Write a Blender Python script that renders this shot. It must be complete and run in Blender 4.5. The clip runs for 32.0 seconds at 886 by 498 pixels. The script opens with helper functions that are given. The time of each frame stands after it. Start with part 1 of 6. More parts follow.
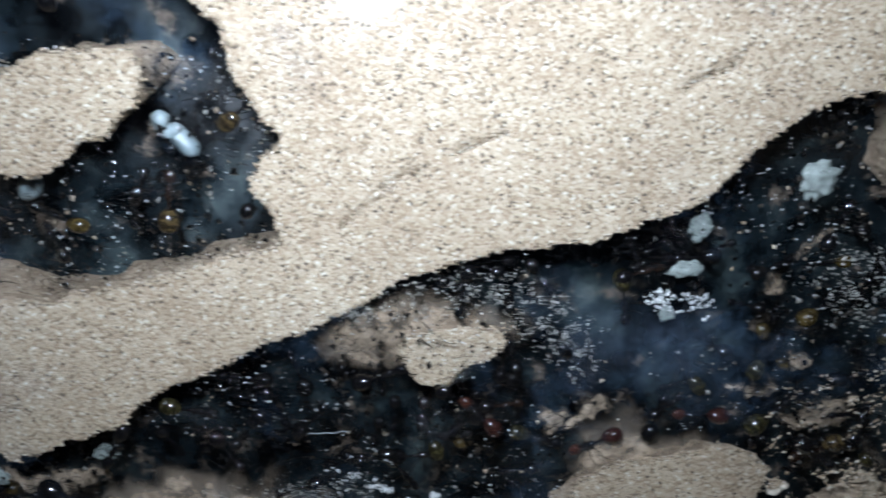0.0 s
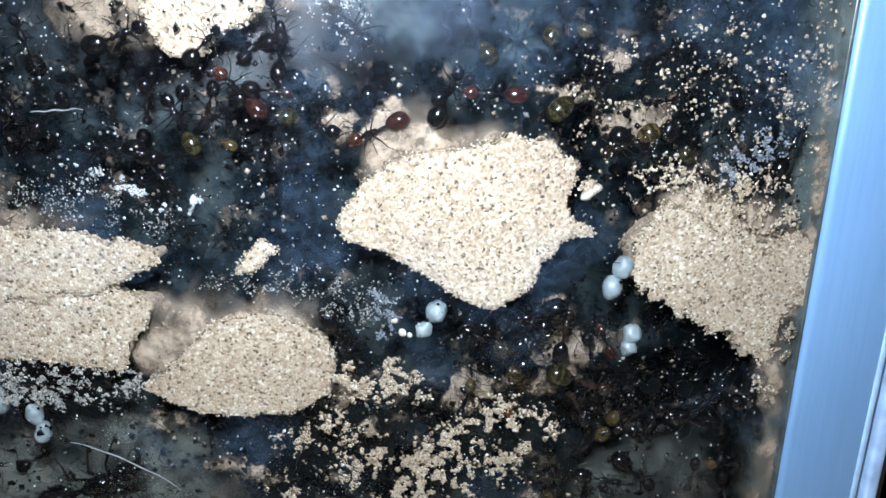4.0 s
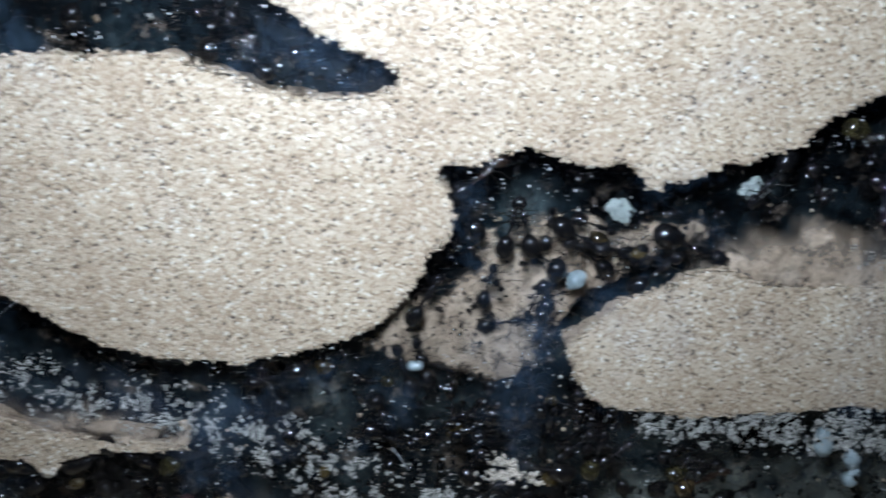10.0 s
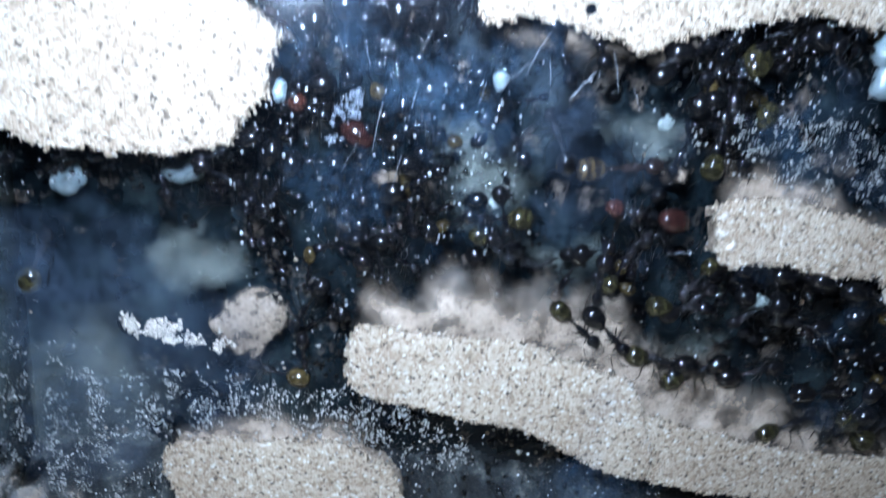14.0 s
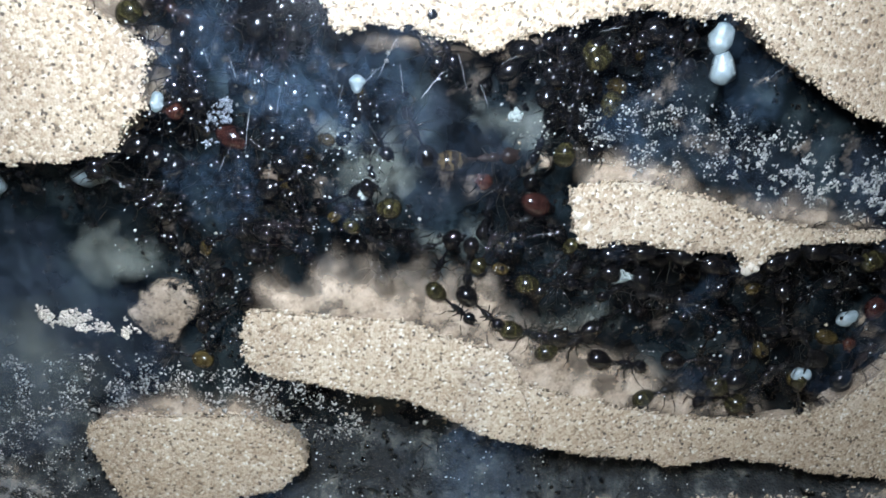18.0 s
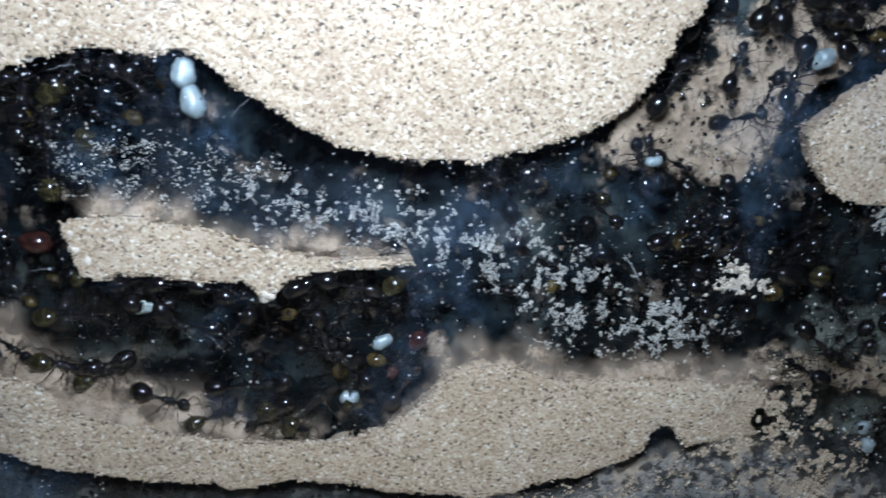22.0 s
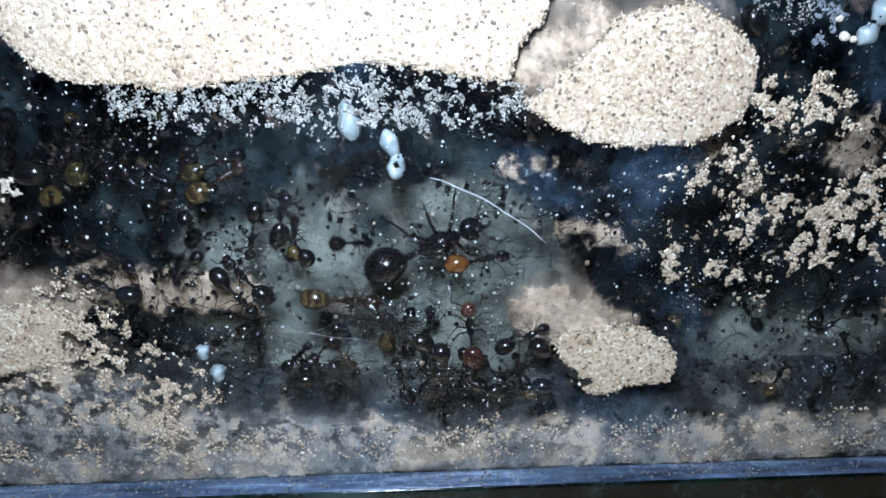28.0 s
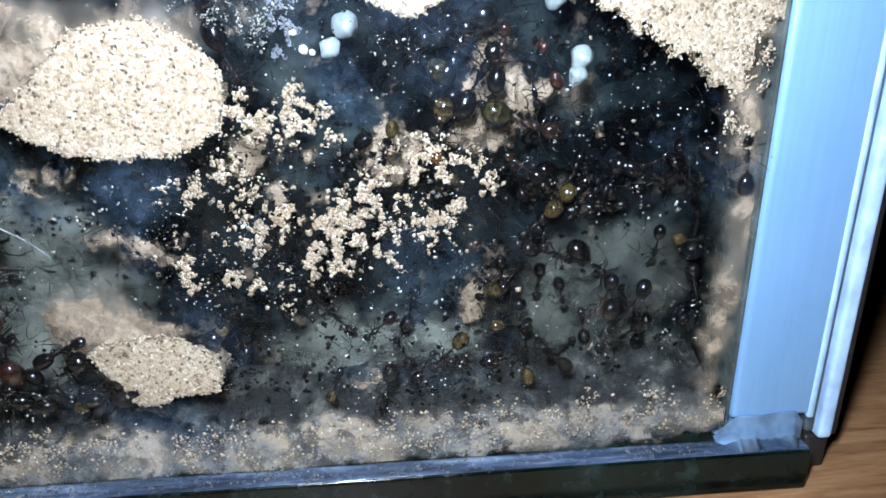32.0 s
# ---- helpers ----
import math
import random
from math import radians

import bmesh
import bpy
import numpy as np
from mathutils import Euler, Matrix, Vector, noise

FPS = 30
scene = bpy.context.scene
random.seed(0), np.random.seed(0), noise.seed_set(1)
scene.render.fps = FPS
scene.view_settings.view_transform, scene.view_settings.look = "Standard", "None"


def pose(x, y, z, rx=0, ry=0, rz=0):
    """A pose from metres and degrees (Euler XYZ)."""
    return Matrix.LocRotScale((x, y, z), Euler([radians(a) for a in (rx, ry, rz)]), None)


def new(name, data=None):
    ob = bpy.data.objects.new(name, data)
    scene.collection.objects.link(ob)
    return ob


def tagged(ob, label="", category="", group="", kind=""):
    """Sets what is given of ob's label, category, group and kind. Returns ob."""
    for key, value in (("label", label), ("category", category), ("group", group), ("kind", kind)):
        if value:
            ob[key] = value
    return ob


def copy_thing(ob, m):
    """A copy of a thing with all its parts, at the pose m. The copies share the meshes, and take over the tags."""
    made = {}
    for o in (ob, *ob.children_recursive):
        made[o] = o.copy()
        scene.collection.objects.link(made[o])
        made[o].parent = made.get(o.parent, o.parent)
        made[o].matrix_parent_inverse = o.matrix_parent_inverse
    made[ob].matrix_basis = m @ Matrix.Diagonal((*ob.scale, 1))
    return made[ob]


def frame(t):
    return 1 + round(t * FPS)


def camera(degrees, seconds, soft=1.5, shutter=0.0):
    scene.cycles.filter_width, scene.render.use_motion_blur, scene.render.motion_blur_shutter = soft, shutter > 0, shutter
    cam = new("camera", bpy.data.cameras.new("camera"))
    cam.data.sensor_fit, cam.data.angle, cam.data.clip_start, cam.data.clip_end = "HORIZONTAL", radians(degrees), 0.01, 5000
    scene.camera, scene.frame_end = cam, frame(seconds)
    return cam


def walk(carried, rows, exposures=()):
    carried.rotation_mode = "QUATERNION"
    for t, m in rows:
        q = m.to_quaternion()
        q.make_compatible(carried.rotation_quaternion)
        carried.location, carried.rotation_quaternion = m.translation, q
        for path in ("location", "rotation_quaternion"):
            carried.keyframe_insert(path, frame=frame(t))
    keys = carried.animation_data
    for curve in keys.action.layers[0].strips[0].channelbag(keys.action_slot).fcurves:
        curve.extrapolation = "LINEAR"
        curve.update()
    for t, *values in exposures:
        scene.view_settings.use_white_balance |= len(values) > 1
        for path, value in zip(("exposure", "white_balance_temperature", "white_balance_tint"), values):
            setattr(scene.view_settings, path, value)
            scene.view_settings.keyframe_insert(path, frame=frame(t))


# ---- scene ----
cam = camera(65.37, 32.0, soft=1.5, shutter=0.5)
PATH = [
    (0, 0.06089, -0.05396, 0.10195, -0.60, -20.38, -0.69),
    (0.5, 0.06989, -0.05322, 0.10273, -1.70, -21.16, 0.05),
    (1, 0.07851, -0.05250, 0.10397, -1.40, -20.91, -0.43),
    (1.5, 0.08341, -0.05276, 0.10285, -0.94, -21.97, -0.84),
    (2, 0.08185, -0.05425, 0.08892, -1.97, -20.44, -0.83),
    (2.5, 0.07755, -0.05538, 0.07861, -3.93, -18.36, -0.44),
    (3, 0.07597, -0.05756, 0.07240, -3.77, -17.60, -0.10),
    (3.5, 0.07742, -0.05717, 0.07014, -3.55, -17.91, -0.32),
    (5.5, 0.07368, -0.05517, 0.07255, -3.58, -18.66, 0.03),
    (6, 0.07114, -0.05548, 0.07289, -3.80, -18.55, 0.45),
    (6.5, 0.07125, -0.05403, 0.07232, -3.87, -18.48, 0.60),
    (7, 0.06946, -0.05364, 0.07290, -3.66, -18.59, 0.45),
    (7.5, 0.05973, -0.05310, 0.07324, -3.45, -18.72, 0.79),
    (8, 0.05046, -0.05265, 0.07191, -2.98, -18.03, 1.20),
    (8.5, 0.03873, -0.05239, 0.07086, -3.26, -17.37, 1.77),
    (9, 0.02519, -0.05103, 0.07360, -2.67, -19.61, 2.45),
    (9.5, 0.01377, -0.05071, 0.07341, -3.00, -19.75, 2.96),
    (10, 0.00292, -0.05140, 0.07440, -2.38, -19.82, 2.98),
    (10.5, -0.00655, -0.05175, 0.07296, -1.58, -19.42, 2.91),
    (11, -0.01836, -0.05173, 0.06962, -2.79, -19.36, 3.82),
    (11.5, -0.02687, -0.05106, 0.06886, -0.76, -21.56, 2.25),
    (12, -0.03771, -0.05249, 0.06650, -0.45, -20.89, 1.58),
    (12.5, -0.04983, -0.05344, 0.06189, -0.99, -18.35, 2.06),
    (13, -0.05840, -0.05210, 0.06165, -1.32, -18.30, 2.43),
    (13.5, -0.06695, -0.05075, 0.06043, -2.18, -19.01, 2.64),
    (14, -0.06941, -0.04832, 0.04958, -5.23, -16.53, 4.75),
    (14.5, -0.06555, -0.04746, 0.04374, -4.26, -15.42, 4.29),
    (16.5, -0.06200, -0.05368, 0.05144, -2.79, -17.72, 2.80),
    (17, -0.06146, -0.05396, 0.05081, -2.91, -17.90, 2.60),
    (17.5, -0.05993, -0.05395, 0.05033, -3.00, -17.90, 2.27),
    (18, -0.05764, -0.05337, 0.05218, -2.89, -18.29, 2.09),
    (18.5, -0.05581, -0.05251, 0.05400, -3.18, -18.79, 2.16),
    (19, -0.05196, -0.05255, 0.05562, -3.24, -18.98, 2.20),
    (19.5, -0.04533, -0.05273, 0.05601, -3.05, -19.22, 1.49),
    (20, -0.03888, -0.05348, 0.05624, -2.83, -19.25, 0.93),
    (20.5, -0.03461, -0.05439, 0.05645, -3.41, -19.55, 1.16),
    (21, -0.02813, -0.05478, 0.05485, -3.75, -19.05, 1.23),
    (21.5, -0.02200, -0.05441, 0.05545, -3.38, -19.31, 1.03),
    (22, -0.01746, -0.05443, 0.05669, -3.55, -19.29, 1.03),
    (22.5, -0.00987, -0.05491, 0.05682, -3.90, -20.03, 0.88),
    (23, -0.00292, -0.05527, 0.05489, -4.35, -20.61, 0.60),
    (23.5, 0.00305, -0.05605, 0.05408, -4.27, -21.29, 0.54),
    (24, 0.00799, -0.05722, 0.05100, -5.57, -20.97, 0.67),
    (24.5, 0.01482, -0.05856, 0.05028, -4.48, -20.85, 0.38),
    (25, 0.02131, -0.05916, 0.05052, -4.78, -21.41, 0.41),
    (25.5, 0.03007, -0.05859, 0.04831, -4.94, -21.68, 0.64),
    (26, 0.03623, -0.05793, 0.04963, -5.55, -22.24, 0.54),
    (26.5, 0.04263, -0.05525, 0.04672, -4.07, -21.04, 0.01),
    (28.5, 0.04623, -0.05135, 0.04823, -1.42, -21.21, -1.02),
    (29, 0.04639, -0.05099, 0.04805, -2.09, -21.23, -0.73),
    (29.5, 0.05120, -0.05022, 0.04846, -1.76, -21.93, -0.89),
    (30, 0.05878, -0.05034, 0.04867, -2.43, -21.70, -1.44),
    (30.5, 0.06487, -0.05053, 0.04838, -3.31, -21.83, -1.37),
    (31, 0.07127, -0.05107, 0.04843, -5.73, -21.96, -0.56),
    (31.5, 0.08100, -0.05237, 0.04883, -4.90, -21.41, -0.64),
    (32, 0.08320, -0.05372, 0.04813, -4.40, -20.96, -1.03),
]


def stand(row):
    """A camera pose from metres and yaw, tilt and roll in degrees."""
    t, x, y, z, yaw, tilt, roll = row
    return pose(x, y, z) @ pose(0, 0, 0, 0, 0, yaw) @ pose(0, 0, 0, 90 + tilt) @ pose(0, 0, 0, 0, 0, roll)


walk(cam, [(row[0], stand(row)) for row in PATH], [
    (0, 0.04, 6070, 10), (1, -0.02, 6020, 10), (2, -0.08, 5620, 10), (2.5, 0.12, 5620, 10), (3, 0.6, 5720, 10), (5.5, 0.5, 6900, 10), (7, 0.4, 6900, 10), (8.5, 0.08, 6370, 10), (10, -0.15, 5920, 10), (11, -0.15, 5820, 10), (12, 0.0, 5520, 10),
    (13, 0.25, 5170, 10), (14.5, 0.25, 5220, 10), (17, 0.3, 6120, 10), (19, 0.25, 6270, 10), (20, 0.12, 6370, 10), (22, -0.03, 5870, 10), (24, 0.4, 5620, 10), (26, 0.42, 5770, 10), (28.5, 0.25, 5770, 10),
    (30, 0.28, 6020, 10), (32, 0.5, 6120, 10)])

# ---- room light ----
world = bpy.data.worlds.new("room")
scene.world = world
world.use_nodes = True
world.node_tree.nodes["Background"].inputs["Color"].default_value = (0.42, 0.62, 1.0, 1)
world.node_tree.nodes["Background"].inputs["Strength"].default_value = 0.05
LED_POWER = 430.0

# ---- materials ----
U = 0.001      # the plan is drawn in millimetres
ZO = 7.0       # the inner floor of the tank lies this far above the table
DEEP = 9.0     # clear depth between the two panes


class Mat:
    """A node material with short calls to add nodes."""

    def __init__(self, name):
        self.m = bpy.data.materials.new(name)
        self.m.use_nodes = True
        self.t = self.m.node_tree
        self.b = self.t.nodes["Principled BSDF"]
        self.out = self.t.nodes["Material Output"]
        self.co = self.t.nodes.new("ShaderNodeTexCoord").outputs["Object"]

    def node(self, kind, **given):
        n = self.t.nodes.new(kind)
        for key, value in given.items():
            n.inputs[key].default_value = value
        return n

    def link(self, a, b):
        self.t.links.new(a, b)

    def noise(self, size, detail=3.0, rough=0.55):
        """Noise whose lumps measure about size millimetres."""
        n = self.node("ShaderNodeTexNoise", Scale=1 / (size * U), Detail=detail, Roughness=rough)
        self.link(self.co, n.inputs["Vector"])
        return n.outputs["Fac"]

    def cells(self, size):
        n = self.node("ShaderNodeTexVoronoi", Scale=1 / (size * U))
        self.link(self.co, n.inputs["Vector"])
        return n

    def ramp(self, fac, stops, sharp=False):
        n = self.t.nodes.new("ShaderNodeValToRGB")
        n.color_ramp.interpolation = "CONSTANT" if sharp else "LINEAR"
        while len(n.color_ramp.elements) < len(stops):
            n.color_ramp.elements.new(0.5)
        for e, (at, c) in zip(n.color_ramp.elements, stops):
            e.position = at
            e.color = (*c, 1) if len(c) == 3 else (c[0], c[0], c[0], 1)
        self.link(fac, n.inputs["Fac"])
        return n.outputs["Color"]

    def mix(self, fac, a, b, how="MIX"):
        n = self.t.nodes.new("ShaderNodeMix")
        n.data_type, n.blend_type = "RGBA", how
        for slot, v in ((0, fac), (6, a), (7, b)):
            if isinstance(v, (int, float)):
                n.inputs[slot].default_value = v
            elif isinstance(v, tuple):
                n.inputs[slot].default_value = (*v, 1)
            else:
                self.link(v, n.inputs[slot])
        return n.outputs[2]

    def bump(self, height, strength, far):
        n = self.node("ShaderNodeBump", Strength=strength, Distance=far * U)
        self.link(height, n.inputs["Height"])
        self.link(n.outputs["Normal"], self.b.inputs["Normal"])

    def set(self, **given):
        for key, value in given.items():
            key = key.replace("_", " ")
            if isinstance(value, (int, float)):
                self.b.inputs[key].default_value = value
            elif isinstance(value, tuple):
                self.b.inputs[key].default_value = (*value, 1)
            else:
                self.link(value, self.b.inputs[key])
        return self


def plain(name, colour, rough, metal=0.0, spread=0.25, size=1.5, coat=0.0, relief=0.15):
    """A surface of one colour with uneven tone and gloss."""
    k = Mat(name)
    n = k.noise(size)
    dark = tuple(c * (1 - spread) for c in colour)
    lite = tuple(min(1, c * (1 + spread)) for c in colour)
    k.set(Base_Color=k.ramp(n, [(0.3, dark), (0.7, lite)]), Metallic=metal, Coat_Weight=coat)
    k.set(Roughness=k.ramp(k.noise(size * 0.3), [(0.3, (rough * 0.8,)), (0.7, (min(1, rough * 1.2),))]))
    k.bump(k.noise(size * (0.15 if relief < 0.2 else 0.4)), relief, 0.05)
    return k.m


GRAIN_TONES = [(0.0, (0.09, 0.070, 0.050)), (0.03, (0.17, 0.130, 0.089)), (0.07, (0.265, 0.202, 0.139)), (0.13, (0.335, 0.260, 0.182)), (0.23, (0.385, 0.306, 0.219)),
               (0.40, (0.445, 0.362, 0.268)), (0.62, (0.49, 0.41, 0.315)), (0.84, (0.56, 0.484, 0.385)), (0.95, (0.68, 0.635, 0.555))]


def sand_material():
    """The packed bed behind the loose grains."""
    k = Mat("packed_sand")
    c = k.cells(0.22)
    tone = k.ramp(k.t.nodes.new("ShaderNodeSeparateColor").outputs[0], GRAIN_TONES, True)
    sep = tone.node.inputs["Fac"].links[0].from_node
    k.link(c.outputs["Color"], sep.inputs[0])
    patch = k.ramp(k.noise(9.0), [(0.3, (0.66, 0.61, 0.55)), (0.7, (0.88, 0.86, 0.81))])
    k.set(Base_Color=k.mix(1.0, tone, patch, "MULTIPLY"), Roughness=0.75)
    k.bump(c.outputs["Distance"], 0.5, -0.15)
    return k.m


def grain_material():
    """Single grains of quartz sand, each of its own tone."""
    k = Mat("sand_grains")
    g = k.t.nodes.new("ShaderNodeNewGeometry").outputs["Random Per Island"]
    tone = k.ramp(g, GRAIN_TONES, True)
    patch = k.ramp(k.noise(7.0), [(0.3, (0.80, 0.75, 0.68)), (0.7, (1.0, 0.98, 0.95))])
    k.set(Base_Color=k.mix(1.0, tone, patch, "MULTIPLY"))
    k.set(Specular_IOR_Level=0.35, Roughness=k.ramp(g, [(0.0, (0.75,)), (0.7, (0.6,)), (0.95, (0.28,))]))
    k.bump(k.noise(0.08), 0.3, 0.04)
    return k.m


def silt_material():
    """Fine grey-brown deposit on the floor of the tank."""
    k = Mat("silt")
    c = k.cells(0.28)
    tone = k.ramp(k.noise(3.0, 6.0, 0.72), [(0.46, (0.002, 0.003, 0.0035)), (0.57, (0.025, 0.029, 0.028)), (0.70, (0.13, 0.12, 0.098))])
    k.set(Base_Color=tone, Roughness=0.8)
    k.bump(c.outputs["Distance"], 0.6, -0.2)
    return k.m


def back_material():
    """The rear pane: dark glass with a grey-green film and dried smears."""
    k = Mat("rear_glass_film")
    film = k.ramp(k.noise(8.0, 9.0, 0.74), [(0.43, (0.001, 0.0014, 0.0018)), (0.53, (0.008, 0.013, 0.016)), (0.63, (0.036, 0.050, 0.052)), (0.75, (0.11, 0.125, 0.112))])
    smear = k.ramp(k.noise(4.5, 7.0, 0.68), [(0.565, (0.0,)), (0.64, (0.85,))])
    k.set(Specular_IOR_Level=0.25, Base_Color=k.mix(smear, film, k.ramp(k.noise(1.2, 5.0, 0.7), [(0.35, (0.05, 0.042, 0.034)), (0.65, (0.24, 0.185, 0.14))])), Roughness=k.ramp(k.noise(4.0), [(0.3, (0.12,)), (0.7, (0.5,))]))
    k.bump(k.noise(0.8), 0.2, 0.1)
    return k.m


def pane_material(name, tint, haze, dust):
    """Clear glass: it lets light through, mirrors by its angle, and carries a thin dusty sheen."""
    k = Mat(name)
    clear = k.t.nodes.new("ShaderNodeBsdfTransparent")
    clear.inputs["Color"].default_value = (*tint, 1)
    mirror = k.node("ShaderNodeBsdfAnisotropic", Roughness=0.13)
    sheen = k.node("ShaderNodeBsdfAnisotropic", Roughness=0.42)
    sheen.inputs["Color"].default_value = (0.55, 0.72, 1.0, 1)
    face = k.node("ShaderNodeLayerWeight", Blend=0.5)
    fres = k.node("ShaderNodeMath")
    fres.operation = "POWER"
    fres.inputs[1].default_value = 5.0
    k.link(face.outputs["Facing"], fres.inputs[0])
    gain = k.node("ShaderNodeMath")
    gain.operation = "MULTIPLY_ADD"
    gain.inputs[1].default_value, gain.inputs[2].default_value = 0.6, 0.007
    k.link(fres.outputs[0], gain.inputs[0])
    fres = gain
    one = k.t.nodes.new("ShaderNodeMixShader")
    k.link(fres.outputs[0], one.inputs[0]), k.link(clear.outputs[0], one.inputs[1]), k.link(mirror.outputs[0], one.inputs[2])
    amount = k.ramp(k.noise(14.0, 5.0, 0.65), [(0.3, (haze * 0.35,)), (0.7, (haze,))])
    two = k.t.nodes.new("ShaderNodeMixShader")
    k.link(amount, two.inputs[0]), k.link(one.outputs[0], two.inputs[1]), k.link(sheen.outputs[0], two.inputs[2])
    film = k.t.nodes.new("ShaderNodeBsdfDiffuse")
    film.inputs["Color"].default_value = (0.26, 0.44, 0.66, 1)
    patchy = k.ramp(k.noise(19.0, 9.0, 0.70), [(0.54, (0.0,)), (0.63, (dust * 0.42,)), (0.75, (dust,))])
    patchy = k.mix(1.0, patchy, k.ramp(k.noise(0.9, 5.0, 0.7), [(0.38, (0.15,)), (0.62, (1.6,))]), "MULTIPLY")
    three = k.t.nodes.new("ShaderNodeMixShader")
    k.link(patchy, three.inputs[0]), k.link(two.outputs[0], three.inputs[1]), k.link(film.outputs[0], three.inputs[2])
    k.link(three.outputs[0], k.out.inputs["Surface"])
    return k.m


def wood_material(name, dark, mid, lite):
    k = Mat(name)
    wave = k.t.nodes.new("ShaderNodeMapping")
    wave.inputs["Scale"].default_value = (1, 9, 1)
    k.link(k.co, wave.inputs["Vector"])
    n = k.node("ShaderNodeTexNoise", Scale=55, Detail=6, Roughness=0.6, Distortion=0.6)
    k.link(wave.outputs[0], n.inputs["Vector"])
    fine = k.node("ShaderNodeTexNoise", Scale=420, Detail=3)
    k.link(wave.outputs[0], fine.inputs["Vector"])
    tone = k.ramp(n.outputs["Fac"], [(0.3, dark), (0.5, mid), (0.7, lite)])
    k.set(Base_Color=k.mix(0.25, tone, k.ramp(fine.outputs["Fac"], [(0.35, dark), (0.65, lite)])), Roughness=0.42)
    k.bump(fine.outputs["Fac"], 0.2, 0.1)
    return k.m


def frame_material():
    """Pale blue satin-anodised aluminium, drawn lengthwise, with dust on it."""
    k = Mat("blue_aluminium")
    tone = k.ramp(k.noise(30.0), [(0.3, (0.20, 0.372, 0.625)), (0.7, (0.255, 0.438, 0.685))])
    along = k.t.nodes.new("ShaderNodeMapping")
    along.inputs["Scale"].default_value = (1, 1, 0.02)
    k.link(k.co, along.inputs["Vector"])
    drawn = k.node("ShaderNodeTexNoise", Scale=2600, Detail=3, Roughness=0.6)
    k.link(along.outputs[0], drawn.inputs["Vector"])
    tone = k.mix(0.16, tone, k.ramp(drawn.outputs["Fac"], [(0.35, (0.15, 0.295, 0.515)), (0.65, (0.315, 0.52, 0.775))]))
    dusty = k.ramp(k.noise(0.35, 3.0, 0.7), [(0.66, (0.0,)), (0.74, (0.4,))])
    k.set(Base_Color=k.mix(dusty, tone, (0.40, 0.50, 0.62)), Metallic=0.25)
    k.set(Roughness=k.ramp(k.noise(6.0), [(0.3, (0.36,)), (0.7, (0.52,))]))
    k.bump(drawn.outputs["Fac"], 0.12, 0.02)
    return k.m


def edge_material():
    """Polished green glass with blotchy reflections painted into its colour."""
    k = Mat("green_glass_edge")
    tone = k.ramp(k.noise(12.0, 2.0), [(0.42, (0.001, 0.0025, 0.002)), (0.6, (0.004, 0.010, 0.008)), (0.76, (0.018, 0.034, 0.031))])
    reflected = k.ramp(k.noise(2.6, 6.0, 0.7), [(0.52, (0.0,)), (0.74, (0.28,))])
    k.set(Base_Color=k.mix(reflected, tone, (0.05, 0.085, 0.082)), Specular_IOR_Level=0.25)
    k.set(Roughness=k.ramp(k.noise(1.2, 4.0), [(0.35, (0.06,)), (0.65, (0.3,))]))
    k.bump(k.noise(0.9, 4.0), 0.25, 0.1)
    return k.m


def gaster_material(name, dark, lite, bands):
    """An ant's hind body: glossy, with pale rings."""
    k = Mat(name)
    if bands:
        sep = k.t.nodes.new("ShaderNodeSeparateXYZ")
        k.link(k.co, sep.inputs[0])
        m = k.node("ShaderNodeMath")
        m.operation = "MULTIPLY"
        m.inputs[1].default_value = 1 / (0.72 * U)
        k.link(sep.outputs["X"], m.inputs[0])
        f = k.node("ShaderNodeMath")
        f.operation = "FRACT"
        k.link(m.outputs[0], f.inputs[0])
        wave = k.node("ShaderNodeMath")
        wave.operation = "MULTIPLY_ADD"
        wave.inputs[1].default_value = 1.4
        k.link(k.noise(0.5, 2.0), wave.inputs[0]), k.link(m.outputs[0], wave.inputs[2]), k.link(wave.outputs[0], f.inputs[0])
        tone = k.ramp(f.outputs[0], [(0.0, dark), (0.5, tuple(0.6 * a + 0.4 * b for a, b in zip(dark, lite))), (0.72, lite), (0.9, lite), (1.0, dark)])
    else:
        tone = k.ramp(k.noise(0.7), [(0.35, dark), (0.7, lite)])
    k.set(Base_Color=tone, Roughness=0.16, Coat_Weight=0.25, Coat_Roughness=0.05)
    k.bump(k.noise(0.3, 4.0, 0.6), 0.16, 0.05)
    return k.m


def led_material():
    k = Mat("led")
    k.set(Base_Color=(1, 1, 1), Emission_Color=(0.86, 0.94, 1.10), Emission_Strength=LED_POWER)
    return k.m


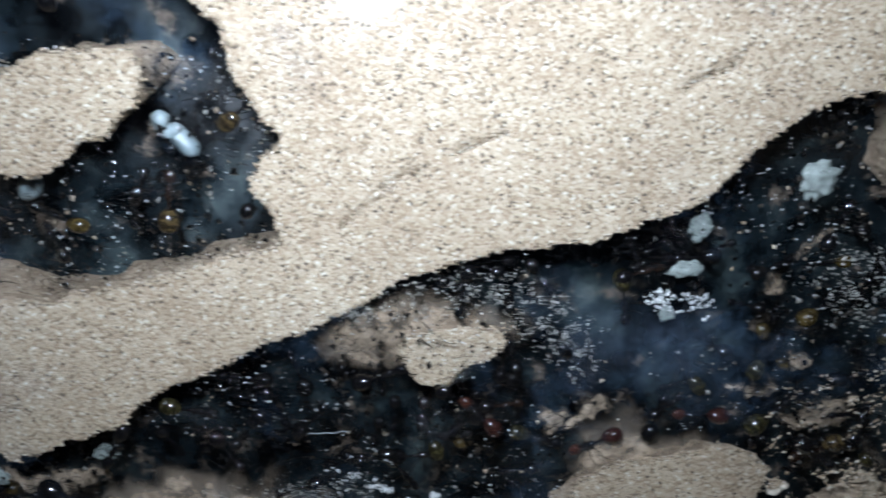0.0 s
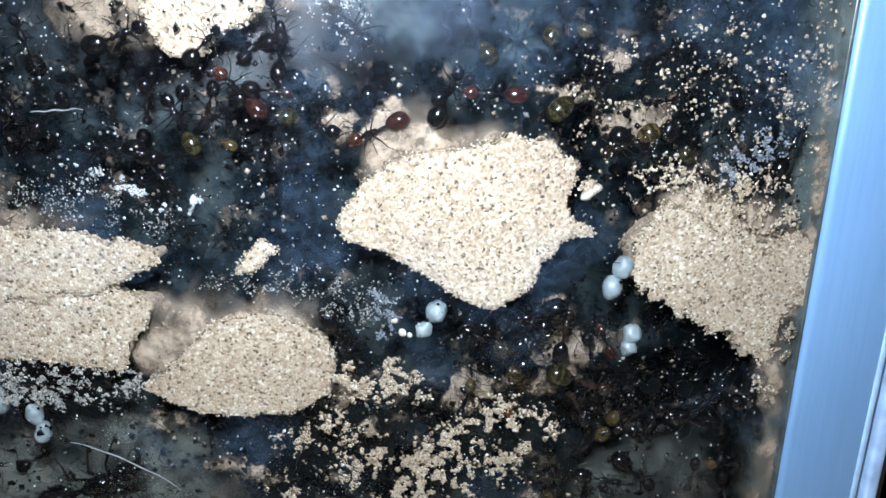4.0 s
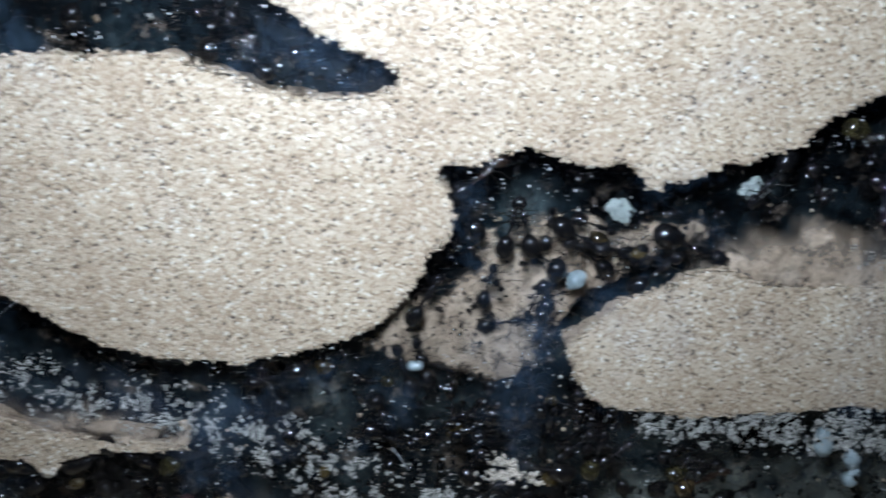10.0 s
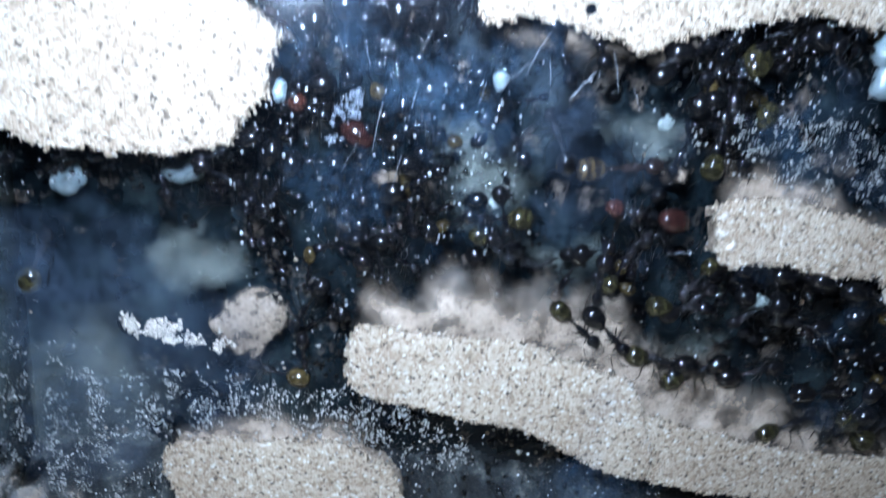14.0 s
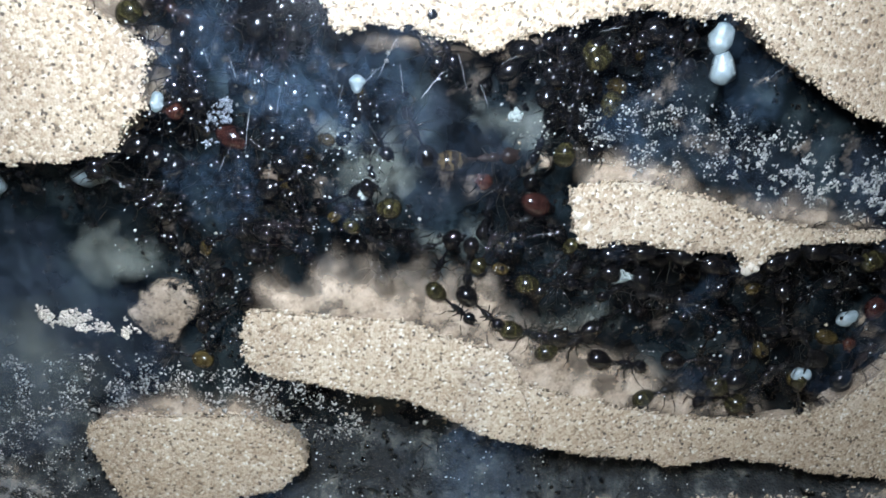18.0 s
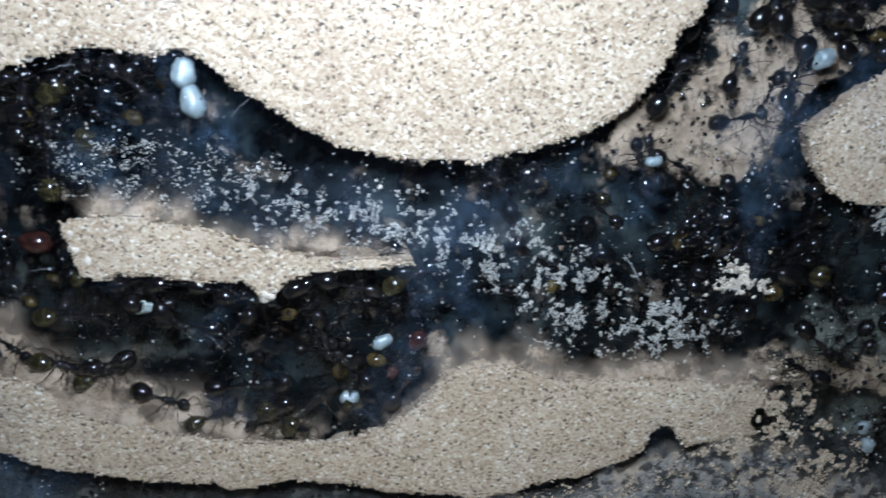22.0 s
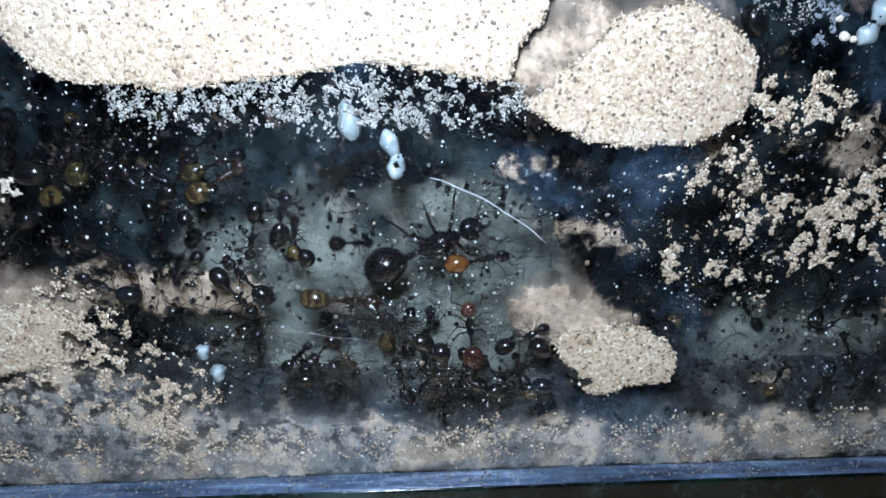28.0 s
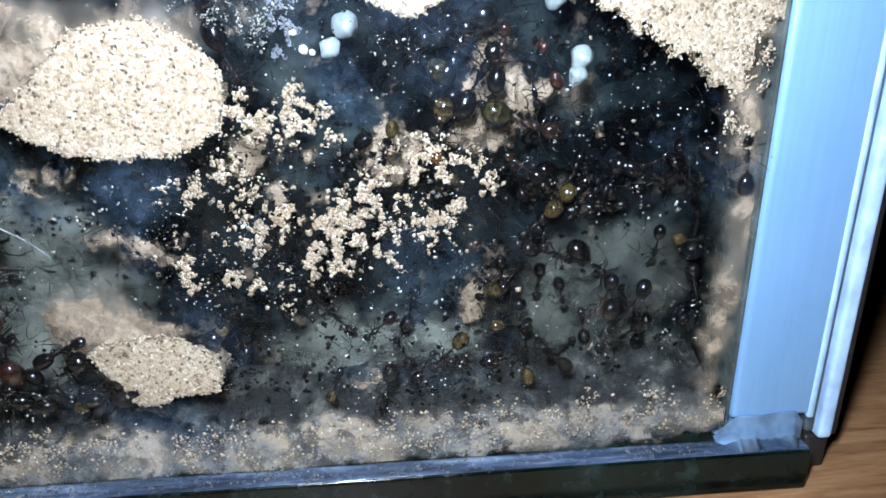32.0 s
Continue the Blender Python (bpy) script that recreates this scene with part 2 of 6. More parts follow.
def soft_material(kind="dim_sand"):
    """Sand for slopes and gallery depths, their dimness and blur put into its colour. sand_dusting: it thins out to
    torn scraps at its rim; sand_haze: it fades out softly.
    """
    k = Mat(kind)
    rim = k.t.nodes.new("ShaderNodeAttribute")
    rim.attribute_name = "thick"
    if kind == "sand_dusting":
        torn = k.mix(1.0, rim.outputs["Color"], k.ramp(k.noise(1.4, 6.0, 0.72), [(0.36, (0.75,)), (0.64, (0.0,))]), "SUBTRACT")
        k.set(Alpha=k.ramp(torn, [(0.02, (0.0,)), (0.62, (1.0,))]))
    if kind == "sand_haze":
        worn = k.mix(1.0, rim.outputs["Color"], k.ramp(k.noise(2.2, 5.0, 0.62), [(0.34, (0.35,)), (0.62, (1.0,))]), "MULTIPLY")
        k.set(Alpha=k.ramp(worn, [(0.0, (0.0,)), (0.4, (0.3,)), (0.85, (0.92,))]))
    tone = k.ramp(k.noise(2.4, 6.0, 0.65), [(0.3, (0.20, 0.145, 0.10)), (0.5, (0.34, 0.26, 0.185)), (0.7, (0.46, 0.365, 0.275))])
    sep = k.t.nodes.new("ShaderNodeSeparateColor")
    k.link(k.cells(0.30).outputs["Color"], sep.inputs[0])
    speck = k.ramp(sep.outputs[0], [(0.0, (0.45, 0.42, 0.40)), (0.10, (0.85, 0.84, 0.82)), (0.5, (1.0, 1.0, 1.0)), (0.9, (1.2, 1.2, 1.2))], True)
    k.set(Base_Color=k.mix(0.55, tone, k.mix(1.0, tone, speck, "MULTIPLY")), Roughness=0.8, Specular_IOR_Level=0.25)
    k.bump(k.noise(0.45, 6.0, 0.75), 0.4 if kind == "sand_haze" else 1.0, 0.3)
    return k.m


SOFT, DUSTING, HAZE = soft_material(), soft_material("sand_dusting"), soft_material("sand_haze")
SAND, GRAIN, SILT, REAR = sand_material(), grain_material(), silt_material(), back_material()
GLASS = pane_material("front_glass", (0.97, 0.99, 0.985), 0.001, 0.058)
WOOD, PALEWOOD = wood_material("table_wood", (0.13, 0.06, 0.024), (0.28, 0.145, 0.062), (0.40, 0.24, 0.12)), wood_material("pale_wood", (0.34, 0.24, 0.13), (0.46, 0.34, 0.20), (0.56, 0.44, 0.28))
BLUE, EDGE, LED = frame_material(), edge_material(), led_material()


def seal_material():
    """Dark blue-grey silicone, the glass ledge's reflection painted in as streaks along its run."""
    k = Mat("silicone")
    along = k.t.nodes.new("ShaderNodeMapping")
    along.inputs["Scale"].default_value = (0.12, 1, 1)
    k.link(k.co, along.inputs["Vector"])
    n = k.node("ShaderNodeTexNoise", Scale=900, Detail=5, Roughness=0.65)
    k.link(along.outputs[0], n.inputs["Vector"])
    k.set(Base_Color=k.ramp(n.outputs["Fac"], [(0.36, (0.015, 0.024, 0.04)), (0.55, (0.05, 0.075, 0.125)), (0.72, (0.18, 0.23, 0.31))]), Specular_IOR_Level=0.5, Coat_Weight=0.4, Coat_Roughness=0.06)
    k.set(Roughness=k.ramp(k.noise(1.0), [(0.3, (0.08,)), (0.7, (0.35,))]))
    k.bump(n.outputs["Fac"], 0.8, 0.25)
    return k.m


SEAL = seal_material()
WHITESEAL = plain("cloudy_silicone", (0.12, 0.20, 0.31), 0.14, 0.0, 0.6, 2.8, 0.8, 0.15)
# paler than the bar: the highlight on its chamfer put into the colour
RIM = plain("bright_aluminium", (0.42, 0.60, 0.86), 0.35, 0.0, 0.22, 2.5, 0.2, 0.2)
LIP = plain("grey_green_lip", (0.10, 0.14, 0.15), 0.35, 0.0, 0.5, 3.0)
# glossy black of the grains and thin tubes added to give glints
GLINTBLACK = plain("glint_black", (0.004, 0.004, 0.0042), 0.05, 0.0, 0.5, 0.5, 1.0, 0.5)
SIDE = plain("side_glass_film", (0.075, 0.09, 0.085), 0.25, 0.0, 0.6, 4.0)
MATTBLACK = plain("matt_black", (0.012, 0.012, 0.013), 0.5)
HOUSING = plain("grey_plastic", (0.06, 0.06, 0.065), 0.5)
BLACK = plain("black_chitin", (0.003, 0.003, 0.0036), 0.13, 0.0, 0.4, 0.5, 0.3, 0.45)
BROWN = plain("brown_chitin", (0.011, 0.006, 0.004), 0.15, 0.0, 0.4, 0.5, 0.3, 0.45)
RED = plain("red_chitin", (0.032, 0.011, 0.007), 0.15, 0.0, 0.4, 0.5, 0.3, 0.45)
LEGM = plain("leg_chitin", (0.006, 0.005, 0.004), 0.12, 0.0, 0.4, 0.5, 0.3, 0.4)
AMBER = gaster_material("amber_rings", (0.006, 0.004, 0.003), (0.05, 0.034, 0.014), True)
OLIVE = gaster_material("olive_rings", (0.006, 0.0052, 0.003), (0.027, 0.023, 0.009), True)
ORANGE = gaster_material("orange_body", (0.035, 0.013, 0.004), (0.10, 0.04, 0.010), False)
DARKG = gaster_material("dark_body", (0.002, 0.002, 0.0024), (0.005, 0.0046, 0.0046), False)
REDG = gaster_material("red_body", (0.010, 0.004, 0.0035), (0.034, 0.012, 0.009), False)


def brood_material():
    k = Mat("brood")
    k.set(Base_Color=k.ramp(k.noise(1.2), [(0.3, (0.13, 0.165, 0.175)), (0.7, (0.25, 0.29, 0.295))]), Roughness=0.35, Subsurface_Weight=0.25, Coat_Weight=0.3)
    k.b.inputs["Subsurface Radius"].default_value = (0.0006, 0.0007, 0.0008)
    k.b.inputs["Subsurface Scale"].default_value = 1.0
    k.bump(k.noise(0.3), 0.15, 0.05)
    return k.m


BROOD = brood_material()
THREAD = plain("white_fibre", (0.25, 0.26, 0.27), 0.25)
MOULD = plain("grey_mould", (0.19, 0.21, 0.24), 0.7, 0.0, 0.4, 0.6)


# ---- building help ----
def V(x, y, z):
    """A place in the plan's millimetres, as metres."""
    return Vector((x * U, y * U, (z + ZO) * U))


def mesh_of(name, verts, faces, material, smooth=True):
    me = bpy.data.meshes.new(name)
    verts = np.asarray(verts, np.float32).reshape(-1, 3)
    faces = np.asarray(faces, np.int32)
    n = faces.shape[1]
    me.vertices.add(len(verts))
    me.vertices.foreach_set("co", verts.ravel())
    me.loops.add(faces.size)
    me.loops.foreach_set("vertex_index", faces.ravel())
    me.polygons.add(len(faces))
    me.polygons.foreach_set("loop_start", np.arange(0, faces.size, n, dtype=np.int32))
    me.polygons.foreach_set("use_smooth", np.full(len(faces), smooth, bool))
    me.update(calc_edges=True)
    me.validate()
    me.materials.append(material)
    return me


def part(name, bm, material, parent, label="", smooth=True):
    """One mesh object under a thing or a part."""
    me = bpy.data.meshes.new(name)
    bm.to_mesh(me)
    bm.free()
    if smooth:
        me.polygons.foreach_set("use_smooth", [True] * len(me.polygons))
    me.materials.append(material)
    ob = new(name, me)
    ob.parent = parent
    return tagged(ob, label)


def box(lo, hi, round_by=0.0, steps=2):
    """A box between two corners (plan millimetres), with rounded edges."""
    bm = bmesh.new()
    a, b = V(*lo), V(*hi)
    bmesh.ops.create_cube(bm, size=1)
    for v in bm.verts:
        v.co = Vector([(p + q) / 2 + c * (q - p) for p, q, c in zip(a, b, v.co)])
    if round_by:
        bmesh.ops.bevel(bm, geom=bm.edges[:], offset=round_by * U, segments=steps, affect="EDGES", profile=0.6)
    return bm


_lattice = np.random.RandomState(5).rand(64, 64)


def grainy(x, z, size, shift=0.0):
    """Smooth value noise, -1 to 1, with lumps of about size millimetres."""
    u, v = np.asarray(x) / size + shift * 7.3 + 1000, np.asarray(z) / size + shift * 3.1 + 1000
    i, j = np.floor(u).astype(int), np.floor(v).astype(int)
    fu, fv = u - i, v - j
    fu, fv = fu * fu * (3 - 2 * fu), fv * fv * (3 - 2 * fv)
    g = lambda a, b: _lattice[(i + a) % 64, (j + b) % 64]
    return 2 * ((g(0, 0) * (1 - fu) + g(1, 0) * fu) * (1 - fv) + (g(0, 1) * (1 - fu) + g(1, 1) * fu) * fv) - 1


def soften(points):
    """One round of corner cutting of a closed outline."""
    p = np.asarray(points, float)
    q = np.roll(p, -1, 0)
    return np.stack([0.78 * p + 0.22 * q, 0.22 * p + 0.78 * q], 1).reshape(-1, 2)


def far_from(outline, x, z):
    """Signed distance to a closed outline: below zero inside."""
    x, z = np.asarray(x, float), np.asarray(z, float)
    best, inside = np.full(x.shape, 1e9), np.zeros(x.shape, bool)
    for (ax, az), (bx, bz) in zip(outline, np.roll(outline, -1, 0)):
        ex, ez = bx - ax, bz - az
        t = np.clip(((x - ax) * ex + (z - az) * ez) / (ex * ex + ez * ez + 1e-9), 0, 1)
        best = np.minimum(best, (x - ax - t * ex) ** 2 + (z - az - t * ez) ** 2)
        cross = ((az > z) != (bz > z)) & (x < ex * (z - az) / (ez + 1e-12) + ax)
        inside ^= cross
    return np.where(inside, -1, 1) * np.sqrt(best)


GEM_V = np.array([(1, 0, 0), (-1, 0, 0), (0, 1, 0), (0, -1, 0), (0, 0, 1), (0, 0, -1)]) * 1.22
GEM_F = np.array([(a, b, c) if (a + b // 2 + c) % 2 == 0 else (a, c, b) for a in (0, 1) for b in (2, 3) for c in (4, 5)])
GEM_F = np.array([f if np.dot(np.cross(GEM_V[f[1]] - GEM_V[f[0]], GEM_V[f[2]] - GEM_V[f[0]]), GEM_V[list(f)].sum(0)) > 0 else f[[0, 2, 1]] for f in GEM_F])


def grains_mesh(name, places, sizes, rng, material, flat=0.75):
    """Many small rounded crystals in one mesh."""
    n = len(places)
    shapes = (GEM_V[None] * (1 + 0.2 * rng.randn(16, 6, 1)) + 0.16 * rng.randn(16, 6, 3)) * (0.8 + 0.4 * rng.rand(16, 1, 3))
    v = shapes[rng.randint(0, 16, n)] * sizes[:, None, None]
    v[:, :, 1] *= flat
    a = rng.rand(n, 1) * 6.283
    c, s = np.cos(a), np.sin(a)
    v[:, :, 0], v[:, :, 2] = c * v[:, :, 0] - s * v[:, :, 2], s * v[:, :, 0] + c * v[:, :, 2]
    v = (v + places[:, None] + (0, 0, ZO)) * U
    f = GEM_F[None] + 6 * np.arange(n)[:, None, None]
    return mesh_of(name, v.reshape(-1, 3), f.reshape(-1, 3), material)


BODIES = []    # (outline, holes, front) of every body of sand


LAYERS = [0.0, 0.25, 0.6, 1.1, 1.8, 2.8, 4.0, 5.4, 7.0, 8.9]


def skirt(line, front, jag, wobble, seed, inward=False, drop=0.05, deep=9.0):
    """The sides of a body of sand: its outline carried back to the rear pane, with lumpy floors and undercut eaves."""
    p = np.asarray(line, float)
    q = np.roll(p, -1, 0)
    if (p[:, 0] * q[:, 1] - q[:, 0] * p[:, 1]).sum() < 0:
        p = p[::-1]
        q = np.roll(p, -1, 0)
    pts = []
    for a, b in zip(p, q):
        n = max(1, int(np.hypot(*(b - a)) / 0.32))
        pts += [a + (b - a) * k / n for k in range(n)]
    pts = np.array(pts)
    run = np.roll(pts, -3, 0) - np.roll(pts, 3, 0)
    normal = np.stack([run[:, 1], -run[:, 0]], 1) / (np.hypot(run[:, 0], run[:, 1])[:, None] + 1e-9) * (-1 if inward else 1)
    rough = lambda x, z: jag * (0.55 * grainy(x, z, 0.55, seed) + 0.6 * grainy(x, z, 1.7, seed + 2)) + wobble * grainy(x, z, 5.0, seed + 4)
    x, z = pts.T
    push0 = -rough(x, z)
    rows = []
    room = min(DEEP - front, deep)
    for y in LAYERS:
        y = y * room / 9.0
        lump = min(1.0, y / 2.5) * (0.55 * grainy(x + 0.9 * y, z + 0.6 * y, 2.4, seed + 21) + 0.3 * grainy(x - 0.8 * y, z + y, 1.0, seed + 22))
        lean = np.where(normal[:, 1] > 0, -drop * min(y, 5.0) * normal[:, 1], 0.30 * y * normal[:, 1])
        lean = np.where(normal[:, 1] > 0, lean, -np.abs(lean))
        w = push0 * (1 - 0.6 * min(1, y / 2)) + lump + lean
        rows.append(np.stack([x + normal[:, 0] * w, np.full(len(x), front + y), z + normal[:, 1] * w], 1))
    v = np.stack(rows)
    layers, n = v.shape[:2]
    i = np.arange(layers * n).reshape(layers, n)
    j = np.roll(i, -1, 1)
    faces = np.stack([i[:-1], j[:-1], j[1:], i[1:]], -1).reshape(-1, 4)
    v = v.reshape(-1, 3)
    mid = v[faces].mean(1)
    ok = (mid[:, 0] > -99.3) & (mid[:, 0] < 114.3) & (mid[:, 2] < 103) & (mid[:, 2] > -0.8)
    return v, faces[ok]


def sand_body(name, label, outline, holes=(), front=0.0, rise=0.8, jag=0.35, step=0.3, grain=0.31, seed=1, cut=None, lumps=0.8, material=None, category="sand", sides=6.0, cracks=(), dome=0.0, wobble=0.25, drop=0.05, fade=0.0, gape=0.22, deep=9.0):
    """A body of packed sand that leans on the glass at depth front. Its upper faces slope back over rise millimetres, the lower ones cut in sharply."""
    line = soften(outline)
    gaps = [soften(h) for h in holes]
    BODIES.append((line, gaps, front))
    rng = np.random.RandomState(seed)
    lo, hi = line.min(0) - (1.5 + fade, 1.0 + fade), line.max(0) + (1.5 + fade, rise + 0.8 + fade)
    lo, hi = np.maximum(lo, (-99.4, -0.95)), np.minimum(hi, (114.4, 104))

    def field(x, z):
        d = far_from(line, x, z)
        for g in gaps:
            d = np.maximum(d, -far_from(g, x, z))
        fade = np.exp(-np.maximum(d - 0.1, 0) / 0.25) * 0.85 + 0.15
        return d + jag * fade * (0.55 * grainy(x, z, 0.55, seed) + 0.6 * grainy(x, z, 1.7, seed + 2)) + wobble * grainy(x, z, 5.0, seed + 4)

    def split(x, z):
        """Distance to the nearest crack."""
        near = np.full(np.shape(x), 9.0)
        for crack in cracks:
            c = np.asarray(crack, float)
            for a, b in zip(c, c[1:]):
                e = b - a
                k = np.clip(((x - a[0]) * e[0] + (z - a[1]) * e[1]) / (e @ e), 0, 1)
                near = np.minimum(near, np.hypot(x - a[0] - k * e[0], z - a[1] - k * e[1] + 0.45 * grainy(x, z, 2.0, seed + 11)))
        return near

    xs, zs = np.arange(lo[0], hi[0], step), np.arange(lo[1], hi[1], step)
    x, z = np.meshgrid(xs, zs)
    d = field(x, z)
    up = np.gradient(d, step, axis=0)
    up = (up + np.roll(up, 1, 1) + np.roll(up, -1, 1)) / 3
    room = DEEP - front
    slow, quick = room / rise, 9.0
    rate = np.where(up > 0, sides + (slow - sides) * np.clip(up * 1.3, 0, 1) ** 1.5, sides + (quick - sides) * np.clip(-up * 1.5, 0, 1))
    out = np.maximum(d, 0)
    y = front + out * rate + 0.10 * grainy(x, z, 0.45, seed + 6)
    y = y + np.clip(out * rate / 3, 0, 1) * lumps * (grainy(x, z, 2.2, seed + 8) + 0.5 * grainy(x, z, 0.9, seed + 9))
    y = np.maximum(y, front - 0.05)
    if dome:
        y = y + dome * np.exp(np.minimum(d, 0) / 1.6) + 0.5 * dome * np.maximum(0, grainy(x, z, 3.5, seed + 13))
    swept = material is None
    keep = d < 0.12 if swept else y < DEEP + 0.6
    if fade:
        keep &= d < 0.62 * fade
    if swept:
        y = np.minimum(y, front + 0.3)
        if cracks:
            y = y + 0.6 * np.exp(-(split(x, z) / 0.3) ** 2)
    cell = keep[:-1, :-1] & keep[1:, :-1] & keep[:-1, 1:] & keep[1:, 1:]
    used = np.zeros_like(keep)
    for a in (slice(None, -1), slice(1, None)):
        for b in (slice(None, -1), slice(1, None)):
            used[a, b] |= cell
    index = np.full(keep.shape, -1)
    index[used] = np.arange(used.sum())
    yy = np.minimum(y, DEEP - 0.02 - 0.013 * (seed % 11))
    verts = np.stack([x[used], yy[used], z[used] + ZO], 1) * U
    i = index
    faces = np.stack([i[:-1, :-1][cell], i[:-1, 1:][cell], i[1:, 1:][cell], i[1:, :-1][cell]], 1)
    if swept:
        for k, g in enumerate([line] + gaps):
            v, f = skirt(g, front + 0.1, jag, wobble, seed, k > 0, drop, deep)
            faces = np.concatenate([faces, f + len(verts)])
            verts = np.concatenate([verts, (v + (0, 0, ZO)) * U])
    me = mesh_of(name, verts, faces, material or SAND)
    if swept:
        # faces behind the front take the darker sand, dimmed by colour
        me.materials.append(SOFT)
        me.polygons.foreach_set("material_index", (verts[faces, 1].mean(1) > (front + 0.7) * U).astype(np.int32))
    if fade:
        thick = np.clip(-d[used] / fade + 0.35 * grainy(x[used], z[used], 1.5, seed + 15) + 0.25 * grainy(x[used], z[used], 4.0, seed + 16), 0, 1)
        me.attributes.new("thick", "FLOAT", "POINT").data.foreach_set("value", thick.astype(np.float32))
    ob = tagged(new(name, me), label, category, kind="structure")
    # loose grains pressed on the glass and lying on the slopes
    if grain:
        gx, gz = np.meshgrid(np.arange(lo[0], hi[0], grain), np.arange(lo[1], hi[1], grain * 0.87))
        gx = gx + (np.arange(gx.shape[0]) % 2)[:, None] * grain / 2 + (rng.rand(*gx.shape) - 0.5) * grain * 0.55
        gz = gz + (rng.rand(*gx.shape) - 0.5) * grain * 0.55
        gx, gz = gx.ravel(), gz.ravel()
        ci = np.clip(((gx - lo[0]) / step).round().astype(int), 0, len(xs) - 1)
        ri = np.clip(((gz - lo[1]) / step).round().astype(int), 0, len(zs) - 1)
        gy, gd = y[ri, ci], d[ri, ci]
        ok = gd < 0.18
        if cut:
            ok &= cut(gx, gz)
        if cracks:
            ok &= split(gx, gz) > gape * (1.0 + 0.5 * grainy(gx, gz, 3.0, seed + 12))
        p = np.stack([gx, np.where(gd < 0.12, front + 0.08 + 0.09 * rng.rand(len(gx)), gy - 0.05), gz], 1)[ok]
        size = grain * (0.43 + 0.22 * rng.rand(len(p)) + 0.18 * (rng.rand(len(p)) < 0.08))
        if swept:
            a, b, c = (np.asarray(verts)[faces[:, k]] / U for k in range(3))
            across = np.cross(b - a, c - a)
            area = np.linalg.norm(across, axis=1) + 1e-9
            floor = (np.abs(across[:, 2]) / area > 0.25) & (a[:, 1] > front + 0.3) & (a[:, 1] < 7.5)
            pick = np.flatnonzero(floor & (rng.rand(len(area)) < area * 3.0))
            lie = np.stack([a, b, c], 1)[pick].mean(1) + rng.normal(0, 0.12, (len(pick), 3)) * (1, 1, 0.2) - (0, 0, ZO)
            p = np.concatenate([p, lie])
            size = np.concatenate([size, grain * (0.35 + 0.35 * rng.rand(len(lie)))])
        g = new("grains", grains_mesh("grains", p, size, rng, GRAIN, 0.32))
        g.parent = ob
        tagged(g, "loose quartz grains in cream, tan and dark brown", kind="stuff")
    return ob


def open_room(x, z, y=0.0):
    """How far places lie clear of every body of sand whose front stands before depth y."""
    x, z = np.asarray(x, float), np.asarray(z, float)
    free = np.full(x.shape, 9.0)
    for line, gaps, front in BODIES:
        near = (line[:, 0].min() - 3 < x) & (x < line[:, 0].max() + 3) & (line[:, 1].min() - 3 < z) & (z < line[:, 1].max() + 3)
        if front > y + 1.5 or not near.any():
            continue
        d = far_from(line, x[near], z[near])
        for g in gaps:
            d = np.maximum(d, -far_from(g, x[near], z[near]))
        free[near] = np.minimum(free[near], d)
    return free


# ---- table and tank ----
TOP = -5.5    # the table's top


def table():
    top = tagged(new("table"), "brown wooden table top of long boards with a paler board in front", "table", kind="structure")
    for n in range(9):
        bm = box((-420, -189 + 62 * n, TOP - 24), (420, -189 + 62 * n + 61.2, TOP - (0.0 if n % 2 else 0.15)), 0.5, 2)
        part("plank", bm, PALEWOOD if n == 2 else WOOD, top, "pale board" if n == 2 else "")
    for x in (-370, 370):
        for y in (-140, 320):
            part("leg", box((x - 30, y - 30, -759), (x + 30, y + 30, TOP - 24.2), 4, 2), WOOD, top)


def bead(lo, hi, high):
    """Silicone pressed into the corner between the base and a frame bar: a lumpy fillet with a ragged foot."""
    bm = bmesh.new()
    many, round_by = 60, 12
    rows = []
    for i in range(many + 1):
        x = lo + (hi - lo) * i / many
        ends = min(1.0, 4.0 * i / many + 0.15, 6.0 * (many - i) / many + 0.3)
        top = (high * ends + 0.7 * float(grainy(np.array([x]), np.array([3.0]), 2.2, 5)[0])) * 0.9
        foot = -1.75 * ends + 0.5 * float(grainy(np.array([x]), np.array([9.0]), 1.4, 6)[0])
        row = [bm.verts.new(V(x, 1.2, -0.84))]
        for k in range(round_by + 1):
            a = k / round_by
            y = -0.18 + (max(-1.9, foot) + 0.18) * a ** 1.8
            z = -0.84 + (max(0.3, top) + 0.84) * (1 - a) ** 1.6 + 0.10 * math.sin(7 * x + 9 * a) * a * (1 - a) * 2
            row.append(bm.verts.new(V(x, y, z)))
        row.append(bm.verts.new(V(x, 1.2, -0.84 + max(0.3, top))))
        rows.append(row)
    for a, b in zip(rows, rows[1:]):
        for k in range(len(a)):
            n = (k + 1) % len(a)
            bm.faces.new((a[k], b[k], b[n], a[n]))
    bm.faces.new(rows[0])
    bm.faces.new(rows[-1][::-1])
    bmesh.ops.recalc_face_normals(bm, faces=bm.faces[:])
    return bm


